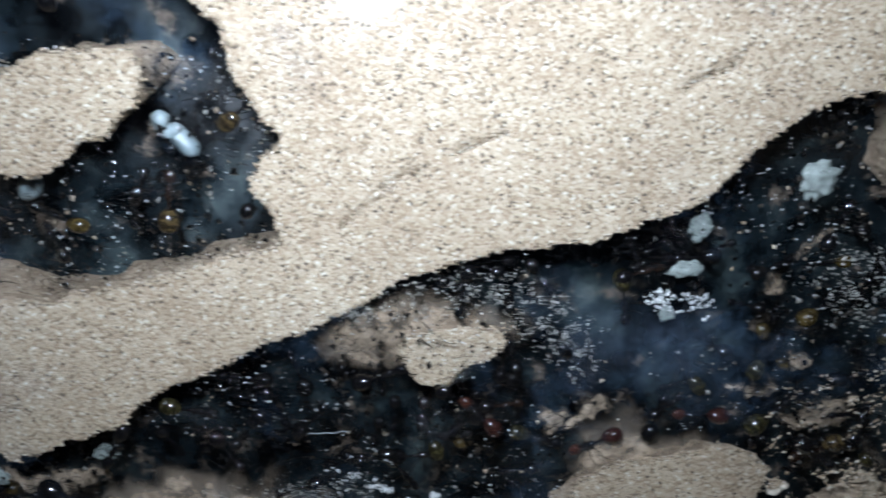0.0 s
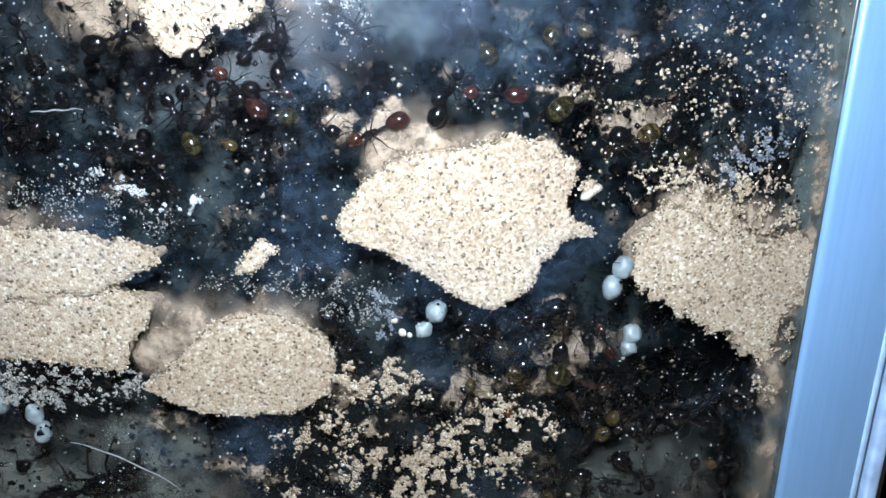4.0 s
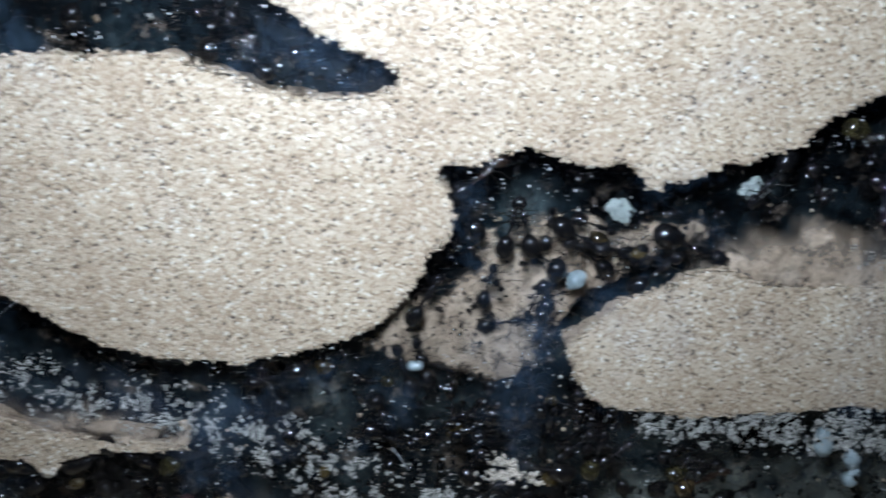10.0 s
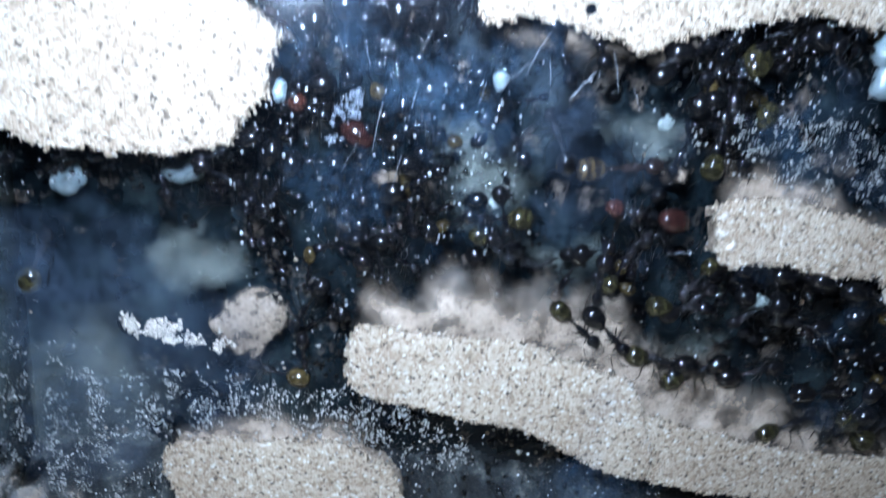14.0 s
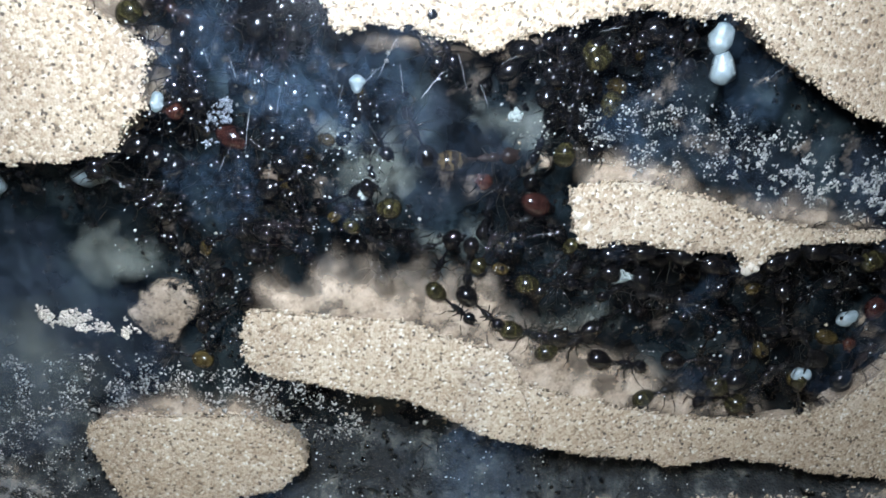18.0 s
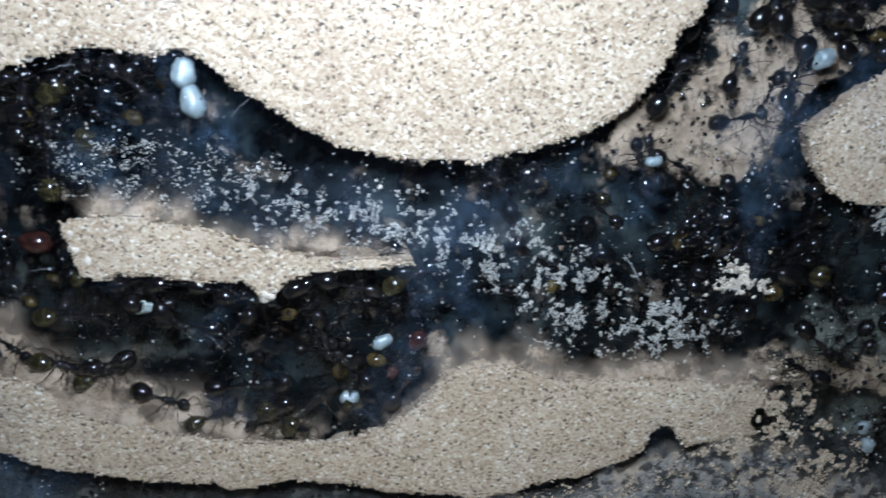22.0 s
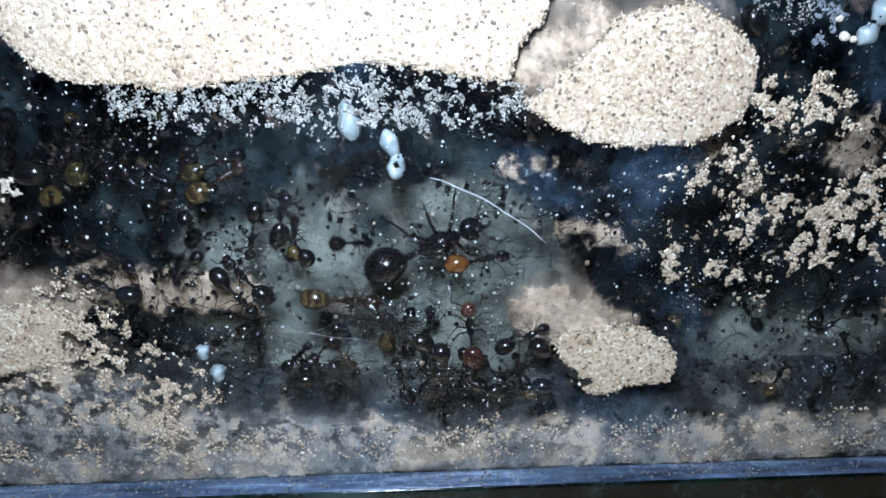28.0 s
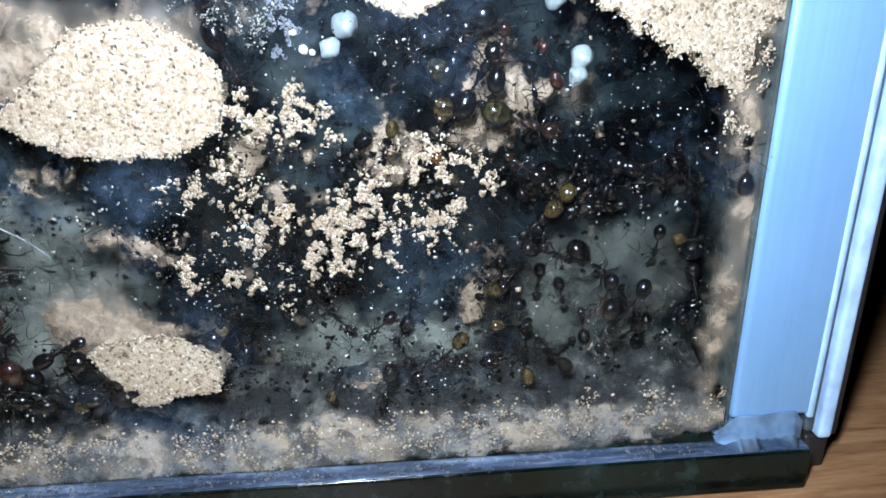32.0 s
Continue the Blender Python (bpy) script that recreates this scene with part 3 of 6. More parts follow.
def tank():
    pane = tagged(new("front_pane"), "clear front glass pane of a narrow ant tank", "glass pane", kind="structure")
    g = part("glass", box((-108, -1.5, -0.84), (122.2, -0.35, 112), 0.2, 2), GLASS, pane)
    g.visible_shadow = False
    rear = tagged(new("rear_pane"), "dark rear glass pane with dried grey smears", "glass pane", kind="structure")
    part("glass", box((-99.6, DEEP, -1.0), (114.6, DEEP + 3, 112), 0.2, 1), REAR, rear)
    base = tagged(new("base_pane"), "thick green-edged glass base of the tank", "glass pane", kind="structure")
    part("glass", box((-108, -2.15, TOP + 0.02), (122.3, DEEP + 4, -0.9), 0.4, 3), EDGE, base)
    part("seal", box((-106, -1.98, -1.2), (122.0, 0.2, -0.86), 0.14, 3), SEAL, base, "silicone on the glass ledge with a bluish reflection put into its colour")
    for name, lo, hi in (("frame_bar", 114.75, 123.2), ("frame_bar", -108.2, -99.75)):
        bar = tagged(new(name), "pale blue satin aluminium frame bar of the tank", "frame", kind="structure")
        part("face", box((lo, 0.0, 1.5), (hi, DEEP + 4, 112), 0.7, 3), BLUE, bar)
        part("seal", bead(lo + (-1.2 if lo > 0 else 0.3), min(hi, 122.2) - 0.1, 2.1), WHITESEAL, bar, "cloudy bluish silicone smeared in the corner")
        out = hi if lo > 0 else lo - 3.0
        inner = lo - 0.4 if lo > 0 else hi + 0.02
        part("side_glass", box((inner, 0.25, -0.7), (inner + 0.38, DEEP - 0.02, 111.5), 0.1, 1), SIDE, bar, "side glass with grey-green film")
        part("rim", box((hi - 0.75, -0.12, 1.2), (hi - 0.05, 0.6, 112), 0.3, 3), RIM, bar, "bar edge with its highlight put into the colour")
        part("lip", box((out + 0.05, 1.0, -1.2), (out + 1.0, DEEP + 4, 112), 0.3, 2), LIP, bar, "grey-green lip")
        part("flange", box((out + 1.05, 0.2, -1.6), (out + 2.5, DEEP + 4, 112), 0.45, 3), RIM, bar, "bright flange")
        # black strip added for the shadowed gap next to the flange
        part("shadow_strip", box((out + 2.55, 0.8, -1.6), (out + 3.4, DEEP + 4, 112), 0.3, 2), MATTBLACK, bar, "black strip put in for the shadow beside the flange")
        part("foot", box((out + 0.2, 0.9, TOP + 0.02), (out + 2.7, DEEP + 2, -1.65), 0.3, 2), MATTBLACK, bar, "black rubber foot")


def room():
    """The dark room round the table: floor, four walls and ceiling."""
    plaster = plain("wall_plaster", (0.30, 0.29, 0.27), 0.8, 0.0, 0.12, 300.0)
    boards = plain("floor_boards", (0.16, 0.10, 0.06), 0.5, 0.0, 0.3, 120.0)
    for name, label, lo, hi, material in (
            ("floor", "dark brown wooden floor", (-2200, -2200, -830), (2200, 2200, -760), boards),
            ("ceiling", "plain plastered ceiling", (-2200, -2200, 1800), (2200, 2200, 1900), plaster),
            ("wall_north", "plain plastered wall", (-2200, 2110, -759), (2200, 2200, 1799), plaster),
            ("wall_south", "plain plastered wall", (-2200, -2200, -759), (2200, -2110, 1799), plaster),
            ("wall_east", "plain plastered wall", (2110, -2109, -759), (2200, 2109, 1799), plaster),
            ("wall_west", "plain plastered wall", (-2200, -2109, -759), (-2110, 2109, 1799), plaster)):
        tagged(part(name, box(lo, hi), material, None), label, name.split("_")[0], kind="structure")


table()
room()


def ledge_grit(count, seed):
    """Glossy grit along the glass ledge in front of the tank, added for its glints."""
    rng = np.random.RandomState(seed)
    x = -104 + 225 * rng.rand(count)
    keep = grainy(x, 0 * x, 4.0, 51) + 0.5 * rng.randn(count) > 0.1
    x = x[keep]
    sizes = 0.05 + 0.11 * rng.rand(len(x)) ** 2
    places = np.stack([x, -1.95 + 1.9 * rng.rand(len(x)) ** 0.8, -0.86 + 0.5 * sizes], 1)
    tagged(new("ledge_grit", grains_mesh("ledge_grit", places, sizes, rng, WETGRIT, 0.8)), "small glossy grit added along the glass ledge to give glints", "grit", kind="stuff")


WETGRIT = plain("wet_grit", (0.13, 0.13, 0.12), 0.06, 0.0, 0.8, 0.4, 0.6, 0.2)
ledge_grit(3200, 91)
tank()

# ---- bodies of sand ----
EAVE_RIGHT = [(117, 81), (113.4, 79.1), (112.2, 78), (111.4, 76.9), (110.8, 75.6), (109.3, 75.9), (107.4, 76.2), (104.7, 75.8), (102.8, 75.8), (102, 76.6), (100.7, 79), (100.6, 81.8), (99.9, 84.5),
              (98.5, 85.9), (97.7, 87.2), (96.2, 87.6), (93.8, 87.2), (92, 86.4), (90.2, 85.8), (88.5, 84.4), (86.7, 83), (85.8, 81.8), (84.5, 80.6), (83.1, 79.2), (81.4, 77.9),
              (80, 77.4), (78.1, 76.9), (75.7, 75.8), (73, 75.1), (70.8, 74.9), (68.7, 74.9), (66, 74.7), (63.2, 73.7), (60.8, 73), (58.7, 72.4), (56.7, 71.6), (55.2, 70.3), (52.4, 69.2),
              (50.2, 68), (48.6, 67), (45.4, 66.4)]
EAVE_MIDDLE = [(43.3, 65), (41.5, 63.9), (39.4, 63.4), (38.3, 62.7), (36.2, 62.2), (35, 61.2), (33.8, 60.3), (32.6, 59.3), (32.1, 58.2), (29.3, 57.6), (28, 56.8), (26.7, 56.8), (25.5, 55.9),
               (23.8, 55.2), (22.4, 55.3), (21.6, 54.5), (20.8, 54.4), (20, 55.5), (18.8, 56.4), (16.8, 56.1), (14.7, 56.4), (12.8, 57), (11.2, 57.3), (9.5, 56.8), (8.4, 56.1), (7.3, 55.6),
               (5.8, 56), (4.5, 55.7), (3.9, 54.5), (5.4, 53.2), (5.8, 51), (5.1, 49.2), (3.9, 48.2), (3.5, 46.8), (2.8, 45.6), (1.9, 44.5), (1, 43.3), (0.2, 42.3), (-0.8, 41.5)]
EAVE_LEFT = [(-2.4, 40.8), (-4, 40.1), (-5.8, 39.5), (-7.6, 39), (-9.9, 38.7), (-11.2, 37.9), (-13.5, 38.1), (-15.7, 38), (-18, 38.3), (-20.7, 38.7), (-22.2, 39), (-24, 40.1), (-25.9, 41), (-27.3, 42.2),
             (-29, 43.2), (-30.4, 44.1), (-31.5, 45), (-32.5, 45.9), (-34.6, 46.4), (-36, 46), (-37.6, 46.2), (-39.2, 46.1), (-40.6, 46.9), (-42, 46.3), (-43.9, 46), (-45.6, 45.3), (-48.5, 44.6),
             (-50.1, 44.1), (-51.5, 43.4), (-52.4, 42.8), (-53.6, 43.4), (-55.3, 43.9), (-57.1, 44.4), (-58.9, 44.6), (-60.5, 44.8), (-62, 44.3), (-63.3, 44.3), (-63.9, 45.3), (-64.6, 46.9), (-65, 48.3),
             (-65.5, 49.9), (-64.8, 51.9), (-63.8, 52.7), (-62.5, 53), (-60, 53), (-57.9, 53.3), (-54.6, 53.1), (-52.5, 53.2), (-51.4, 53.9)]
UPPER_GALLERY = [(-51.1, 55.1), (-48.4, 56.5), (-44.3, 57.5), (-39.1, 58.6), (-30.2, 61.4), (-25.9, 62.3), (-16.3, 62.7), (-12.2, 61.8), (-8, 60.3), (-3.8, 60), (-0.5, 60.4), (1.7, 61.7), (0.3, 62.9),
                 (-3.1, 63.8), (-5.5, 65.4), (-7.8, 66.8), (-14, 70), (-26, 73), (-45, 74), (-70, 71), (-101, 66)]
CHAMBER = [(43.1, 95), (43.6, 93.9), (45, 93.1), (45.1, 91.9), (45.3, 90.2), (46.1, 88.5), (47.2, 86.8), (47.6, 85.7), (48.9, 84.7), (48.6, 83.5), (47.3, 83.1), (47, 81.9), (46.2, 81.4),
           (46.1, 79.8), (47.3, 78.9), (47.8, 77.2), (48.4, 75.4), (45.7, 74.7), (42.4, 74.2), (39.4, 73.3), (36.9, 72.3), (33.5, 71.6), (31, 70.9), (26.6, 70.4), (23.7, 70.5), (18, 73), (17, 86), (24, 97), (38, 99)]
sand_body("sand_mass", "large mass of packed tan sand pressed against the glass", EAVE_RIGHT + EAVE_MIDDLE + EAVE_LEFT + UPPER_GALLERY + [(-101, 106), (117, 106)],
          drop=0.15, holes=[CHAMBER, [(94.5, 100), (96, 95.4), (99, 94.7), (103.5, 95.1), (105, 100)]], seed=3, step=0.33, wobble=0.06, cracks=[[(53.2, 77.2), (56.9, 80.4), (59.5, 81.6)], [(62.6, 82.8), (66.6, 84.6)], [(80.6, 87.9), (84.4, 90)]], grain=0.25, gape=0.07, cut=lambda x, z: z < np.where(x < 15, 72, 99))
sand_body("sand_block", "packed tan sand block beside the frame", [(-101, 53.5), (-86.6, 53.6), (-84.3, 52.9), (-82.4, 51), (-82.5, 48), (-81.1, 45.1), (-80, 44.3), (-78.4, 43.4), (-77.4, 42.7),
          (-76.7, 42.1), (-77.3, 41.1), (-78, 39.4), (-77.5, 38.2), (-78.8, 37.3), (-79.7, 36.4), (-79.9, 35.2), (-80.7, 34.5), (-82.9, 34.3), (-84.6, 33.9), (-86.3, 34), (-88.5, 33.6), (-89.3, 34.1),
          (-91, 33.8), (-93.5, 33.9), (-96.3, 35.5), (-101, 36)], seed=4, wobble=0.05, grain=0.22)
sand_body("sand_island", "small crumbly sand island with a white tip below", [(-44.9, 32.4), (-43.9, 33.1), (-41.5, 33.4), (-38.8, 33.4), (-36.3, 32.6), (-34, 32.4), (-31.4, 31.4), (-28.7, 30.7), (-25.5, 29.9),
          (-22.8, 29.7), (-19, 29.7), (-16.2, 29.4), (-18.1, 29.1), (-21.8, 28.8), (-24.7, 28.6), (-26.6, 28.1), (-28, 27.3), (-28.5, 26.3), (-29.7, 26.3), (-29.9, 27.4), (-31.3, 27.6), (-33.1, 28),
          (-35.9, 27.9), (-38.6, 28.5), (-40.9, 28.3), (-42.7, 27.8), (-44, 28.3), (-44.4, 30.2)], seed=5, rise=1.4, drop=0.5, deep=3.2, wobble=0.05, grain=0.2)
sand_body("sand_ledge", "low ledge of packed sand pressed on the glass", [(-71.6, 21.2), (-70.5, 21.9), (-67.7, 21.6), (-63, 21.1), (-58.2, 20.9), (-54.8, 19.9), (-53.2, 19), (-50.8, 18.6), (-49, 18.3),
          (-48.1, 16.7), (-47.6, 15), (-46.6, 12), (-46.5, 9.2), (-47.4, 9.2), (-48.9, 9.5), (-51, 10.1), (-52.7, 11.2), (-54.2, 12), (-55.8, 12.8), (-57.8, 13.6), (-59.8, 13.8), (-62.8, 14.3), (-65.3, 15),
          (-67.7, 15.3), (-69.6, 15.8), (-71.1, 16.5), (-71.7, 18.1)], seed=6, drop=0.5, deep=3.2, grain=0.2, wobble=0.05)
sand_body("sand_ledge", "long sunken ledge of packed sand with ants above", [(-49.5, 15.4), (-47.6, 15.0), (-42.7, 13.7), (-37.5, 12.6), (-33, 11.7), (-28, 11.5), (-23.3, 11.8), (-20.7, 12.3), (-18.1, 13.5), (-16.6, 14.6),
          (-14.6, 16.6), (-13.1, 18.6), (-11.6, 19.1), (-9, 19.3), (-6.4, 18.8), (-2.8, 17.8), (1.4, 17.6), (5.1, 17.7), (8.8, 17.7), (12.1, 17), (14.5, 17), (16.4, 16.4), (17, 15.2), (15.7, 14.1), (15.2, 12.4),
          (16.8, 11.7), (13, 11.1), (10.4, 10.6), (9.3, 10.4), (8.4, 12), (7.3, 12.9), (6, 12), (5.4, 10.2), (3.3, 8.8), (1.1, 8), (-0.6, 7.1), (-3.3, 6.9), (-5.5, 6.3), (-7.2, 5.5), (-9.9, 5), (-13.9, 5.7),
          (-18.1, 5.6), (-21, 6.6), (-26.1, 7.5), (-29, 7.4), (-32.8, 6.5), (-36.7, 7.6), (-42, 7.8), (-48, 9.3)], seed=17, drop=0.5, deep=3.2, grain=0.2, front=0.25, wobble=0.05)
sand_body("sand_island", "flat-topped sand island near the tank floor", [(-85.7, 9.8), (-85.1, 10.7), (-82.9, 11.3), (-80.9, 11.6), (-78.5, 11.4), (-76.1, 11.6), (-73.6, 11.5), (-71.7, 11.5), (-70.4, 10.8),
          (-68.7, 9.9), (-67.5, 9.3), (-67.2, 7.6), (-66.7, 6.5), (-67.7, 5.6), (-69.3, 4), (-70.8, 3.4), (-73.5, 2.9), (-77.6, 1.9), (-80.7, 1.5), (-83.1, 2.4), (-83.5, 3.4), (-84.3, 5.5), (-85.2, 7.2)],
          seed=7, drop=0.5, deep=3.2, front=0.2, wobble=0.05, grain=0.22)
sand_body("sand_slab", "long packed sand slab with a crack at one end", [(49.4, 47.2), (51.6, 46.6), (52.4, 45.8), (54.1, 46.2), (55.4, 45.6), (56.7, 45), (56.8, 44.1), (55.4, 43.5), (53.9, 42.8), (52.0, 41.8),
          (53.6, 41.7), (55, 41), (55.5, 40.3), (55, 39), (54.6, 37.7), (53.5, 36.6), (52.9, 35.5), (52.3, 34), (50.6, 34.3), (48.3, 35), (45.8, 35), (42.1, 35.9), (38.2, 35.1), (33.4, 34.7), (28.2, 34.1),
          (23.4, 34.5), (20.6, 34.5), (19.2, 35.1), (18.1, 36), (17.3, 37.2), (16.3, 39.7), (16.2, 40.7), (18.1, 42.7), (20.2, 44.7), (22.3, 45.8), (23.9, 46.2), (25, 47.2), (26.1, 47.7), (27.4, 47.9),
          (28.5, 47.9), (30.1, 47), (31.9, 46.5), (36.8, 46.6), (41.3, 47.3), (45, 47.5)], seed=8, drop=0.5, deep=3.2, cracks=[[(52.2, 41.9), (50.5, 41.1), (48, 41.4), (45.5, 40.6), (43.5, 41)]], gape=0.1, wobble=0.05, grain=0.21)
sand_body("sand_island", "rounded tan sand island", [(53.7, 32.3), (55.5, 33.4), (56.3, 34.5), (57.6, 35.2), (58.7, 36.4), (59.8, 37.8), (60.8, 38.5), (62.3, 38.8), (64.3, 39.1), (65.7, 39.1), (67, 38.7), (68.2, 37.9),
          (69.6, 36.7), (70.6, 36.1), (70.8, 34.7), (71.2, 33.8), (70.7, 32.4), (70.5, 31.2), (69.5, 30.6), (68.5, 29.7), (66.9, 29.1), (64.8, 28.9), (62.2, 29), (60.2, 29.2), (58.2, 29.7), (56.7, 30.5), (55.3, 31.3)],
          seed=9, drop=0.5, deep=3.2, wobble=0.05, grain=0.21)
sand_body("sand_island", "bright wedge-shaped sand island with crumbling edges", [(71.8, 46.8), (72.5, 48.1), (73.1, 49.1), (73.9, 50.2), (75.1, 51.1), (76.2, 52), (77.9, 52.8), (79.7, 53.1), (81.6, 53.4), (83.7, 53.7),
          (85.4, 54), (86.5, 54.5), (87.7, 54), (89.6, 54.1), (90.6, 53.3), (91.3, 52.3), (92.5, 52.1), (92.3, 51.1), (91.6, 49.1), (91.6, 47.8), (92.2, 46.8), (93.6, 46.4), (94.1, 45.6), (92.9, 45.5),
          (91.7, 45.5), (91, 44.9), (90.3, 43.9), (89.5, 43.1), (89.1, 41.8), (88.6, 40.7), (86.8, 39.5), (85.1, 39), (83.7, 39.1), (82.7, 40), (81.7, 40.6), (80.7, 41.4), (79.6, 42.3), (78.1, 43.1),
          (77.1, 43.7), (76.1, 44.6), (74.9, 44.8), (73.9, 45.3), (72.7, 45.7)], seed=10, drop=0.5, deep=3.2, jag=0.4, wobble=0.05, grain=0.2)
sand_body("sand_island", "crumbling sand heap against the blue frame", [(97.4, 41.6), (97.9, 42.7), (97.5, 43.8), (97.8, 45.1), (98.7, 46.2), (99.8, 47.5), (100.2, 48.2), (101.2, 48), (102.1, 49), (102.5, 49.7),
          (103.5, 50.2), (104.3, 49.2), (105.7, 48.4), (106.5, 46.8), (107.7, 46), (109.2, 44.9), (111.2, 44.1), (112, 45.2), (113.4, 44.9), (114.5, 45.7), (114.5, 38.5), (112.9, 37.3), (112.5, 35),
          (112.2, 33.8), (112, 32), (110.7, 32.6), (109.1, 33.9), (108.1, 35.1), (105.8, 35.8), (104.2, 37), (102.2, 37.9), (100.9, 39.3), (99.8, 39.6), (98.2, 40.5)], seed=11, jag=1.1, drop=0.5, deep=3.2, front=0.4,
          wobble=0.1, grain=0.21, cut=lambda x, z: grainy(x, z, 1.2, 3) + 0.6 * grainy(x, z, 2.6, 8) > -0.45)
sand_body("sand_island", "small pale sand lump near the tank floor", [(56.4, 12.4), (58.6, 12.9), (61.4, 13.4), (64, 13.4), (65.4, 12.4), (66.8, 11.5), (67.6, 9.9), (67.4, 8.5), (67.4, 7.6), (64, 7.7), (62, 6.7), (60.2, 6.8),
          (59.2, 8.3), (58, 9.9)], front=0.4, seed=12, drop=0.5, deep=3.2, rise=4.5, wobble=0.05, grain=0.21)
sand_body("sand_crumb", "loose crumb of sand stuck to the glass", [(63, 43.1), (63.8, 44.1), (64.5, 45.1), (65.5, 45.9), (66.4, 45.4), (67.2, 44.8), (65.7, 44.4), (64.9, 43.3), (64, 42.9)], seed=13, jag=0.3,
          drop=0.6, deep=0.6, wobble=0.05, grain=0.2)
sand_body("sand_crumb", "crumb of sand beside a sand island", [(92.6, 50.2), (93.2, 50.7), (93.9, 50.4), (93.8, 49.6), (93.1, 49.3)], seed=18, jag=0.3, drop=0.6, deep=0.6, wobble=0.05, grain=0.2)
sand_body("sand_island", "pale sand lump inside the upper chamber", [(22, 89), (27.7, 89.5), (30.1, 90.8), (32.4, 91.3), (34.9, 91.1), (37.1, 91.4), (38.2, 90.6), (38.1, 88.5), (37.6, 86.8), (35.9, 86), (34.7, 84.4),
          (32.7, 84.3), (31.6, 83.1), (29.7, 81.5), (27.6, 81.4), (25.8, 81.6), (21, 83)], front=0.8, seed=14, rise=3, wobble=0.05, grain=0.23)
sand_body("sand_island", "rounded sand hump with a pale lower lip", [(57.4, 64.4), (58.4, 65.8), (60.1, 66.4), (63.5, 66.8), (66.8, 66.4), (67, 64.6), (65.6, 63.6), (64.2, 63), (62.9, 62.1), (62, 61), (60.4, 60.7), (59, 61.4), (57.8, 62.8)],
          front=1.6, drop=0.5, deep=3.2, seed=15, rise=2.5, sides=2.0, wobble=0.05, grain=0.22)
sand_body("sand_patch", "soft tan sand mound under the sand roof", [(48.6, 64.5), (50, 67), (54, 68.6), (60, 69.6), (66, 69), (70, 67), (70, 65), (67, 63.6), (62, 62.8), (58, 61.6), (53, 61.2), (50, 62)], front=2.6, seed=16, rise=3,
          sides=2.0, grain=0, material=HAZE, dome=1.2, wobble=0.8, fade=2.4)

